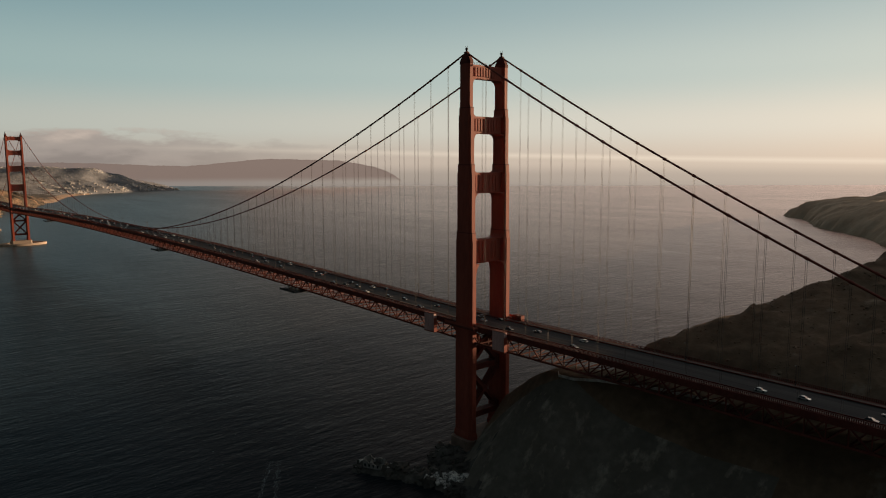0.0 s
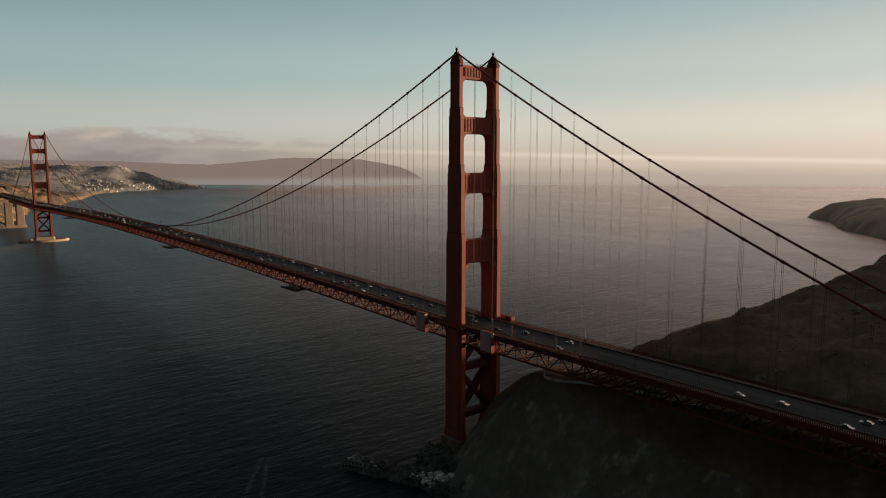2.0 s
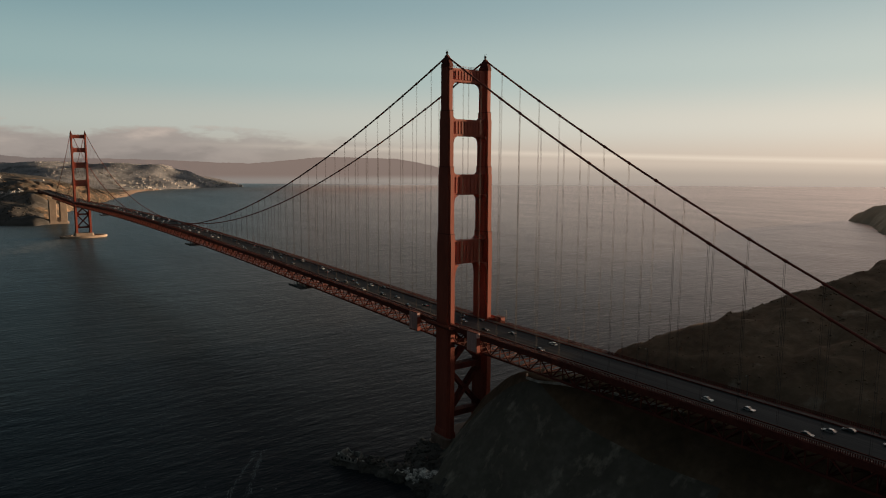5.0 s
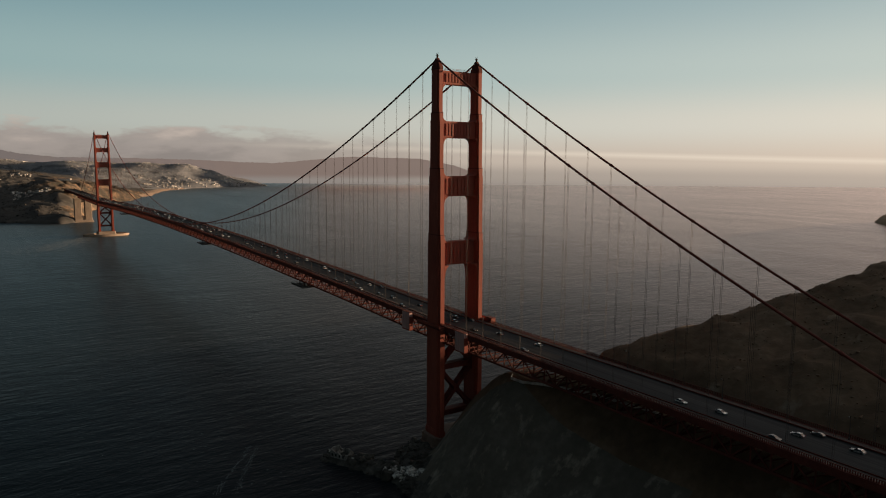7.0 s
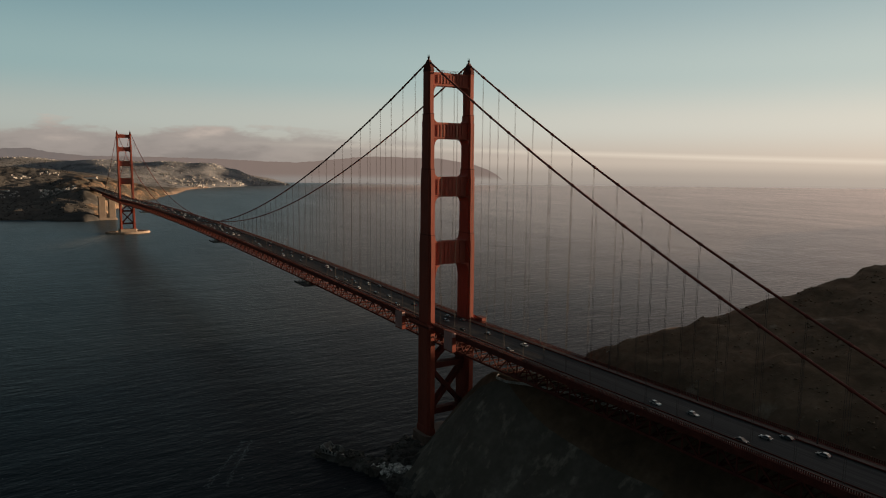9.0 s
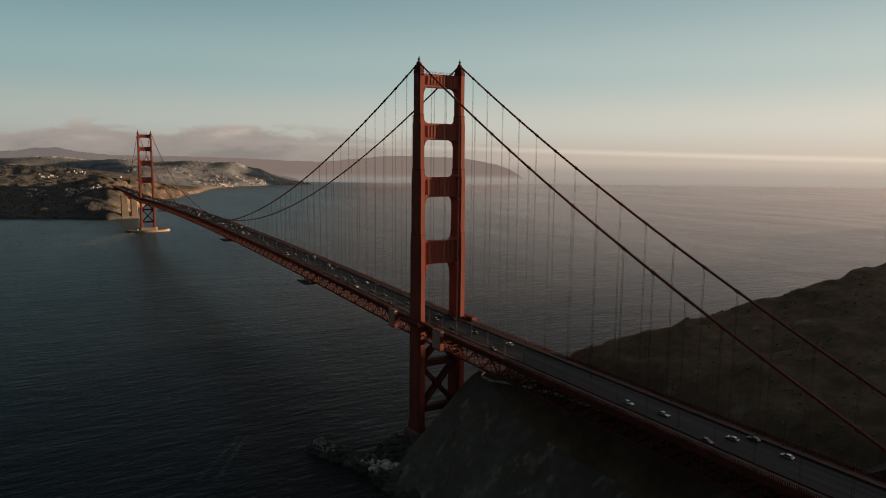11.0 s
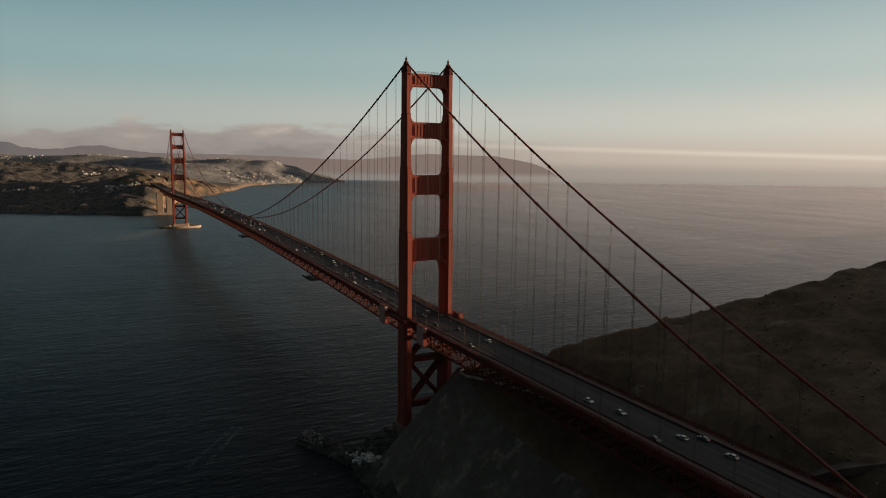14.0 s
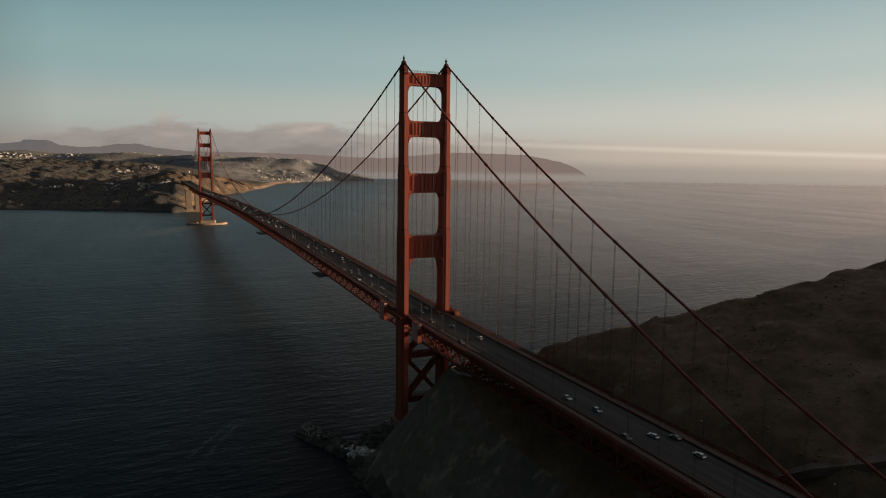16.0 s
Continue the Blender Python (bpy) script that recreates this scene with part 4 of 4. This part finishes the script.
# work platforms slung below the trusses
for x in (-200.0, -500.0, -1040.0):
    z = road_z(x) - 2.2 - DEPTH
    w = thing("work_platform", "dark steel work platform slung beneath the truss", "platform", "work platforms", at=(x, -14.0, z - 3.0))
    part("floor_plate", Shape().box((0, 0, 0.2), (24, 11, 0.5)), DARK_STEEL, w)
    for yy in (-5.4, 5.4):
        part("guard_panel", Shape().box((0, yy, 1.0), (24, 0.15, 1.2)), DARK_STEEL, w)
    for xx in (-11, -4, 4, 11):
        for yy in (-1.0, 4.8):
            part("hanger", Shape().box((xx, yy, 1.8), (0.25, 0.25, 3.0)), DARK_STEEL, w)
    # Added pale panels stand in for the white light patches above the platform.
    for xx in (-6.5, 0, 6.5):
        part("light_patch", Shape().box((xx, -0.2, 1.9), (3.4, 0.2, 1.8)), PALE_WALL, w, "pale panel in place of white light patches")

# small maintenance hut and beacon posts on the ocean-side sidewalk beside the tower
hut = thing("sidewalk_hut", "small orange steel maintenance hut beside the tower", "hut", at=(13.5, 16.4, road_z(0) - 0.2))
part("hut_body", Shape().box((0, 0, 1.5), (6.0, 3.0, 3.0)), ORANGE, hut)
part("hut_roof", Shape().box((0, 0, 3.1), (6.4, 3.4, 0.25)), ORANGE_DARK, hut)
part("hut_bracket", Shape().box((0, -1.0, -0.4), (5.6, 2.4, 0.8)), ORANGE_DARK, hut)

# walkways round the tower legs, outside them
for x in (0.0, SPAN):
    for s in (-1, 1):
        w = thing("tower_walkway", "orange sidewalk bay that runs round the tower leg", "walkway", "tower walkways", at=(x, s * 17.4, road_z(0) - 1.0))
        part("bay_floor", Shape().box((0, 0, 0.6), (24, 4.2, 1.2)), ORANGE_DARK, w)
        part("bay_rail", Shape().box((0, s * 2.0, 1.9), (24, 0.15, 1.3)), ORANGE, w)

# ---- shore under the bridge ----
guard = thing("guard_wall", "low pale guard wall along the service road on the hillside", "wall")
line = [(62, -6, 0), (66, -10.5, 0), (76, -11.6, 0), (86, -6.6, 0), (95, -2.6, 0), (109, 2.4, 0), (128, 5.6, 0), (146, 8.0, 0)]
for a, b in zip(line, line[1:]):
    za, zb = (float(headland(np.array([[p[0]]], float), np.array([[p[1] + 0.8]], float))[0, 0]) for p in (a, b))
    part("wall_length", Shape().beam((a[0], a[1], za + 0.2), (b[0], b[1], zb + 0.2), 0.35, 1.3), PALE_WALL, guard)


def ground_at(f, x, y):
    return float(f(np.array([[x]], float), np.array([[y]], float))[0, 0])


RUIN = material("crumbling_stucco", [(0.3, (0.07, 0.066, 0.06)), (0.5, (0.15, 0.142, 0.132)), (0.7, (0.33, 0.318, 0.296))], 0.5, 0.9, 0.05, stretch=(1, 1, 0.4))


def ruined_wall(length, tops, thick=0.5):
    """A wall along x whose broken top runs through the given heights."""
    n = len(tops)
    xs = [-length / 2 + length * k / (n - 1) for k in range(n)]
    return Shape().loft([[(x, -thick / 2, 0), (x, thick / 2, 0), (x, thick / 2, z), (x, -thick / 2, z)] for x, z in zip(xs, tops)])


station = thing("ruined_house", "roofless pale ruin of a station house on the rocky spit", "ruin", at=(-16, -67.5, ground_at(headland, -16, -67.5) - 0.8))
station.rotation_euler = (0, 0, radians(26))
for x, y, turn, length, tops in ((0, -3.7, 0, 11, (4.6, 4.2, 3.0, 3.6, 2.4, 1.6, 2.1)), (0, 3.7, 0, 11, (4.6, 2.9, 2.2, 3.2, 3.6, 2.4, 1.4)),
                                 (-5.3, 0, 90, 7.4, (4.6, 5.2, 4.4, 4.6)), (5.3, 0, 90, 7.4, (3.1, 2.4, 4.8, 2.2)), (-1.4, 0, 90, 7.0, (3.0, 4.6, 2.2, 3.6))):
    wall = part("ruin_wall", ruined_wall(length, tops), RUIN, station)
    wall.location, wall.rotation_euler = (x, y, 0), (0, 0, radians(turn))
for k in range(4):
    part("window", Shape().box((-4.2 + 2.6 * k, -3.98, 1.7), (1.0, 0.1, 1.4)), GLASS, station, "dark empty window hole")


def lump(seed, flat=0.7, fineness=2, sharp=False):
    """One irregular boulder or bush of 42 corners."""
    bm = bmesh.new()
    bmesh.ops.create_icosphere(bm, subdivisions=fineness, radius=1)
    r = random.Random(seed)
    off = Vector((r.uniform(-50, 50), r.uniform(-50, 50), r.uniform(-50, 50)))
    cuts = [Vector((r.gauss(0, 1), r.gauss(0, 1), r.gauss(0, 0.8))).normalized() for _ in range(7)]
    wide = (r.uniform(0.75, 1.3), r.uniform(0.7, 1.15)) if sharp else (1, 1)
    for v in bm.verts:
        if sharp:
            # cut faces off the ball, so that it breaks like stone
            for cut in cuts:
                over = v.co.dot(cut) - 0.72
                if over > 0:
                    v.co -= cut * over
            v.co.x, v.co.y = v.co.x * wide[0], v.co.y * wide[1]
        k = 1 + 0.42 * noise.noise(v.co * 1.6 + off) + 0.25 * noise.noise(v.co * 4.1 + off)
        v.co = Vector((v.co.x * k, v.co.y * k, v.co.z * k * flat))
    pts = [tuple(v.co) for v in bm.verts]
    faces = [tuple(v.index for v in f.verts) for f in bm.faces]
    bm.free()
    return np.array(pts), faces


def scatter(name, mat, places, sizes, kinds, label, category, smooth=False):
    verts, faces, base = [], [], 0
    r = np.random.RandomState(11)
    for (x, y, z), size in zip(places, sizes):
        p, f = kinds[r.randint(len(kinds))]
        a = r.uniform(0, 2 * np.pi)
        q = p * size
        rot = np.stack([q[:, 0] * np.cos(a) - q[:, 1] * np.sin(a), q[:, 0] * np.sin(a) + q[:, 1] * np.cos(a), q[:, 2]], 1) + (x, y, z)
        verts += rot.tolist()
        faces += [tuple(i + base for i in g) for g in f]
        base += len(p)
    me = bpy.data.meshes.new(name)
    me.from_pydata(verts, [], faces)
    me.materials.append(mat)
    if smooth:
        me.polygons.foreach_set("use_smooth", [True] * len(me.polygons))
    return tagged(new(name, me), label, category, kind="stuff")


r = np.random.RandomState(5)
# scrub on the near hillside
X, Y = r.uniform(0, 360, 24000), r.uniform(-75, 380, 24000)
Z = headland(X[None], Y[None])[0]
ok = (Z > 6) & (Y > 19) & (rough(X, Y, 38, 77, 3) > -0.45 + r.uniform(0, 0.7, len(X)))
size = r.gamma(2.0, 0.13, len(X)) + 0.22
scatter("bushes", BUSH, np.stack([X, Y, Z - 0.42 * size], 1)[ok], size[ok], [lump(k, 0.7, 1) for k in range(8)], "low dark coastal scrub bushes", "bushes", True)
# boulders along the near waterline
X, Y = r.uniform(-34, 90, 2600), r.uniform(-95, 60, 2600)
Z = headland(X[None], Y[None])[0]
ok = (Z > -3) & (Z < 5.5) & ~((np.abs(X) < 11) & (np.abs(Y) < 22)) & (np.hypot(X + 16, Y + 67.5) > 9)
size = r.gamma(2.2, 0.6, len(X)) + 0.3
scatter("boulders", ROCK, np.stack([X, Y, Z], 1)[ok], size[ok], [lump(k + 20, 0.8, 2, True) for k in range(9)], "dark wet boulders along the waterline", "rocks")

PALE_ROCK = material("guano_stained_rock", [(0.36, (0.05, 0.046, 0.042)), (0.47, (0.2, 0.19, 0.18)), (0.57, (0.58, 0.55, 0.505))], 0.35, 0.9, 0.3, fine=6, spec=0.2)
X, Y = r.uniform(-30, 34, 1100), r.uniform(-84, -40, 1100)
off = np.abs((Y + 69) - (X + 21) * 27 / 59 + 1.5)
Z = headland(X[None], Y[None])[0]
ok = (off < 4.5) & (Z > 0.3) & ((X < -4) | (X > 12)) & (np.hypot(X + 16, Y + 67.5) > 8.5)
size = r.gamma(2.2, 0.36, len(X)) + 0.35
scatter("pale_rocks", PALE_ROCK, np.stack([X, Y, Z], 1)[ok], size[ok], [lump(k + 70, 0.7, 2, True) for k in range(9)], "pale guano-stained rocks on the spit", "rocks")

# ---- the far shore ----
pylon = thing("concrete_pylon", "tall sunlit concrete pylon with a dark vertical slot", "pylon", at=(-1772, 0, -2))
for yy in (-12.5, 12.5):
    part("shaft", Shape().loft([rounded_plan(12, 9.2, 0.8, 0), rounded_plan(11, 8.4, 0.8, 16), rounded_plan(11, 8.2, 0.8, 65)]), CONCRETE, pylon).location = (0, yy, 0)
part("crossbeam", Shape().box((0, 0, 60), (19, 15, 9)), CONCRETE, pylon)
part("sill", Shape().box((0, 0, 11), (19, 15, 12)), CONCRETE, pylon)
for yy in (-12.5, 12.5):
    part("cornice", Shape().loft([rounded_plan(12, 9.2, 0.8, 63), rounded_plan(12.4, 9.6, 0.8, 64), rounded_plan(12.4, 9.6, 0.8, 66.5)]), CONCRETE, pylon).location = (0, yy, 0)
part("footing", Shape().loft([rounded_plan(21, 25, 2, -3), rounded_plan(19, 23, 2, 5), rounded_plan(18, 22.5, 2, 7.5)]), CONCRETE, pylon)
approach = thing("approach_viaduct", "orange steel approach viaduct running onto the wooded shore", "viaduct")
xs = [END_SOUTH - 330 + i * 15 for i in range(23)]
part("viaduct_road", strip(-13.4, 13.4, -0.5, 0.05, xs), ASPHALT, approach, "dark asphalt roadway")
for s in (-1, 1):
    part("viaduct_girder", strip(s * 13.6 - 0.4, s * 13.6 + 0.4, -5.5, 1.2, xs), ORANGE_DARK, approach)

HOUSE_WALL = material("sunlit_stucco", [(0.40, (0.16, 0.152, 0.146)), (0.54, (0.25, 0.236, 0.224)), (0.64, (0.62, 0.58, 0.545))], 0.012, 0.8, fine=20)
TILE_ROOF = material("tile_roofs", [(0.3, (0.16, 0.09, 0.06)), (0.7, (0.30, 0.18, 0.12))], 0.02, 0.8)


def house_kind(w, d, h, pitch):
    p = [(-w, -d, -6), (w, -d, -6), (w, d, -6), (-w, d, -6), (-w, -d, h), (w, -d, h), (w, d, h), (-w, d, h), (-w, 0, h + pitch), (w, 0, h + pitch)]
    return np.array(p, float), [(0, 1, 5, 4), (1, 2, 6, 9, 5), (2, 3, 7, 6), (3, 0, 4, 8, 7), (4, 5, 9, 8), (6, 7, 8, 9)]


def settle_houses(name, boxes, seed, label):
    rr = np.random.RandomState(seed)
    pts, sizes = [], []
    for x0, x1, y0, y1, count, grow in boxes:
        X, Y = rr.uniform(x0, x1, count), rr.uniform(y0, y1, count)
        Z = city(X[None], Y[None])[0]
        for x, y, z in zip(X, Y, Z):
            if z > 3:
                pts.append((x, y, z))
                sizes.append(grow * rr.uniform(0.7, 1.3))
    scatter(name, HOUSE_WALL, pts, sizes, [house_kind(9, 6, 6, 3), house_kind(7, 6, 8, 0.3), house_kind(14, 6, 6, 2.5), house_kind(6, 5, 11, 0.3)], label, "houses")


settle_houses("shore_houses", [(-2260, -2130, -150, -40, 60, 0.4), (-2290, -2210, -260, -170, 16, 0.38), (-2345, -2315, -450, -390, 16, 0.38), (-2340, -2310, -370, -350, 4, 0.45), (-2920, -2850, -220, -150, 14, 0.45), (-3060, -3000, -120, -50, 16, 0.45)], 3, "scattered pale houses among woods on the far shore")
settle_houses("city_houses", [(-4010, -3720, 520, 1050, 240, 0.5), (-4090, -3980, 1030, 1340, 70, 0.5), (-4550, -3900, 200, 1250, 1500, 0.24), (-4700, -4600, -1020, -700, 70, 0.6), (-4680, -4600, -700, -450, 60, 0.4), (-4700, -4600, -300, 30, 60, 0.35)], 5, "pale houses of a distant city on low hills")
CLEARINGS = [(-4600, -800, 110), (-2195, -95, 70), (-2250, -215, 40), (-2330, -420, 35), (-2325, -360, 20), (-2885, -185, 45), (-3030, -85, 45), (-2487, -246, 32), (-2399, 16, 40)]


def long_building(label, x, y, turn, length, width, high):
    """A low far building with a pitched roof and a row of dark windows."""
    b = thing("long_building", label, "building", at=(x, y, ground_at(city, x, y) - 1.0))
    b.rotation_euler = (0, 0, radians(turn))
    part("building_body", Shape().box((0, 0, high / 2), (length, width, high)), PALE_STUCCO, b)
    part("building_roof", Shape().loft([[(-length / 2 - 0.6, -width / 2 - 0.6, high), (length / 2 + 0.6, -width / 2 - 0.6, high), (length / 2 + 0.6, width / 2 + 0.6, high), (-length / 2 - 0.6, width / 2 + 0.6, high)],
                                        [(-length / 2 + 3, -0.2, high + 2.6), (length / 2 - 3, -0.2, high + 2.6), (length / 2 - 3, 0.2, high + 2.6), (-length / 2 + 3, 0.2, high + 2.6)]]), TILE_ROOF, b)
    for k in range(int(length / 5)):
        for s in (-1, 1):
            part("window", Shape().box((-length / 2 + 3 + k * 5, s * (width / 2 + 0.05), high * 0.55), (1.6, 0.2, 1.8)), GLASS, b)


PALE_STUCCO = material("white_stucco", [(0.3, (0.50, 0.47, 0.44)), (0.7, (0.66, 0.63, 0.59))], 0.05, 0.8)
long_building("long white building in a clearing of the woods", -2487, -246, 60, 34, 12, 8)
long_building("long white building on the bluff above the bridge", -2399, 16, 75, 44, 10, 6)
long_building("low white building beside the pale houses", -2330, -368, 80, 16, 9, 6)
seawall = thing("shore_wall", "long pale seawall at the foot of the woods", "wall")
for k in range(5):
    x, y = -1962 - 4.5 * k, -455 - 26 * k
    part("wall_length", Shape().beam((x, y, 2.0), (x - 4.5, y - 26, 2.0), 3.0, 4.0), PALE_STUCCO, seawall)

# woods on the far shore
X, Y = r.uniform(-4600, -1780, 60000), r.uniform(-1500, 700, 60000)
Z = city(X[None], Y[None])[0]
ok = (Z > 3) & (rough(X, Y, 420, 61, 3) > -0.75) & ((X > -3100) | (Y < 40 + 60 * np.sin(X * 0.02)) | ((rough(X, Y, 170, 66, 3) > 0.42) & (Z > 14))) & ~((Y > -40) & (X > -2050)) & ~((Y > -60 + rough(X, Y, 90, 8, 2) * 50) & (X > -3080) & (X < -2050))
for hx, hy, hr in CLEARINGS:
    ok &= np.hypot(X - hx, Y - hy) > hr
size = r.uniform(1.8, 4.2, len(X))
WOODS = material("far_tree_crowns", [(0.38, (0.032, 0.03, 0.029)), (0.5, (0.041, 0.038, 0.036)), (0.62, (0.055, 0.05, 0.046))], 0.012, 0.95, 0.3, fine=6, spec=0.1)
scatter("woods", WOODS, np.stack([X, Y, Z - 0.25 * size], 1)[ok], size[ok], [lump(k + 40, 0.5, 1) for k in range(12)], "dark woods on the far shore", "woods", True)


# ---- service road on the hillside and foam on the water ----
lane = [(214, 15.8), (226, 17.5), (238, 22.5), (250, 29), (262, 40), (276, 55), (296, 78), (320, 100)]
left, right = [], []
for k, (x, y) in enumerate(lane):
    a, b = Vector(lane[max(k - 1, 0)]), Vector(lane[min(k + 1, len(lane) - 1)])
    nrm = (b - a).normalized().orthogonal() * 2.6
    z = max(ground_at(headland, x, y), ground_at(headland, x + nrm.x, y + nrm.y), ground_at(headland, x - nrm.x, y - nrm.y)) + 0.3
    left.append((x + nrm.x, y + nrm.y, z))
    right.append((x - nrm.x, y - nrm.y, z))
rings = [[l, r_, (r_[0], r_[1], r_[2] - 3), (l[0], l[1], l[2] - 3)] for l, r_ in zip(left, right)]
service = new("service_road", Shape().loft(rings).mesh("service_road", WALKWAY))
tagged(service, "narrow pale service road curving up the hillside", "road", kind="structure")

FOAM = material("sea_foam", [(0.3, (0.12, 0.145, 0.16)), (0.7, (0.24, 0.27, 0.29))], 0.8, 0.7)
rr = np.random.RandomState(17)
flecks = Shape()
for k in range(420):
    t = rr.uniform(0, 1)
    arm = rr.choice((-1, 1))
    x = -12 - 52 * t + arm * (1.5 + 3.0 * (1 - t)) * 0.6 + rr.normal(0, 0.9)
    y = -136 + 32 * t + arm * (1.5 + 3.0 * (1 - t)) + rr.normal(0, 0.9)
    w, d, a = rr.uniform(0.15, 0.6), rr.uniform(0.05, 0.16), rr.uniform(-0.5, 0.5) + 2.6
    ca, sa = math.cos(a), math.sin(a)
    flecks.add([(x + u * w * ca - v * d * sa, y + u * w * sa + v * d * ca, 0.012) for u, v in ((-1, -0.3), (0, -1), (1, 0.2), (0.1, 1))], [(0, 1, 2, 3)])
for k in range(260):
    x, y = rr.uniform(-420, 60), rr.uniform(-260, -30)
    w, d, a = rr.uniform(0.2, 0.8), rr.uniform(0.06, 0.2), rr.uniform(-0.4, 0.4) + 0.4
    ca, sa = math.cos(a), math.sin(a)
    flecks.add([(x + u * w * ca - v * d * sa, y + u * w * sa + v * d * ca, 0.012) for u, v in ((-1, -0.3), (0, -1), (1, 0.2), (0.1, 1))], [(0, 1, 2, 3)])
# current breaking past the far tower's pier
for k in range(620):
    t = rr.uniform(0, 1) ** 0.8
    x = -1372 + 226 * t + rr.normal(0, 6 + 22 * t)
    y = -24 - 125 * t + rr.normal(0, 6 + 22 * t)
    w, d, a = rr.uniform(2.5, 8.0), rr.uniform(0.4, 1.0), rr.normal(-0.52, 0.2)
    ca, sa = math.cos(a), math.sin(a)
    flecks.add([(x + u * w * ca - v * d * sa, y + u * w * sa + v * d * ca, 0.02) for u, v in ((-1, -0.3), (0, -1), (1, 0.2), (0.1, 1))], [(0, 1, 2, 3)])
tagged(new("foam", flecks.mesh("foam", FOAM)), "faint white foam streaks on the dark water", "foam", kind="stuff")
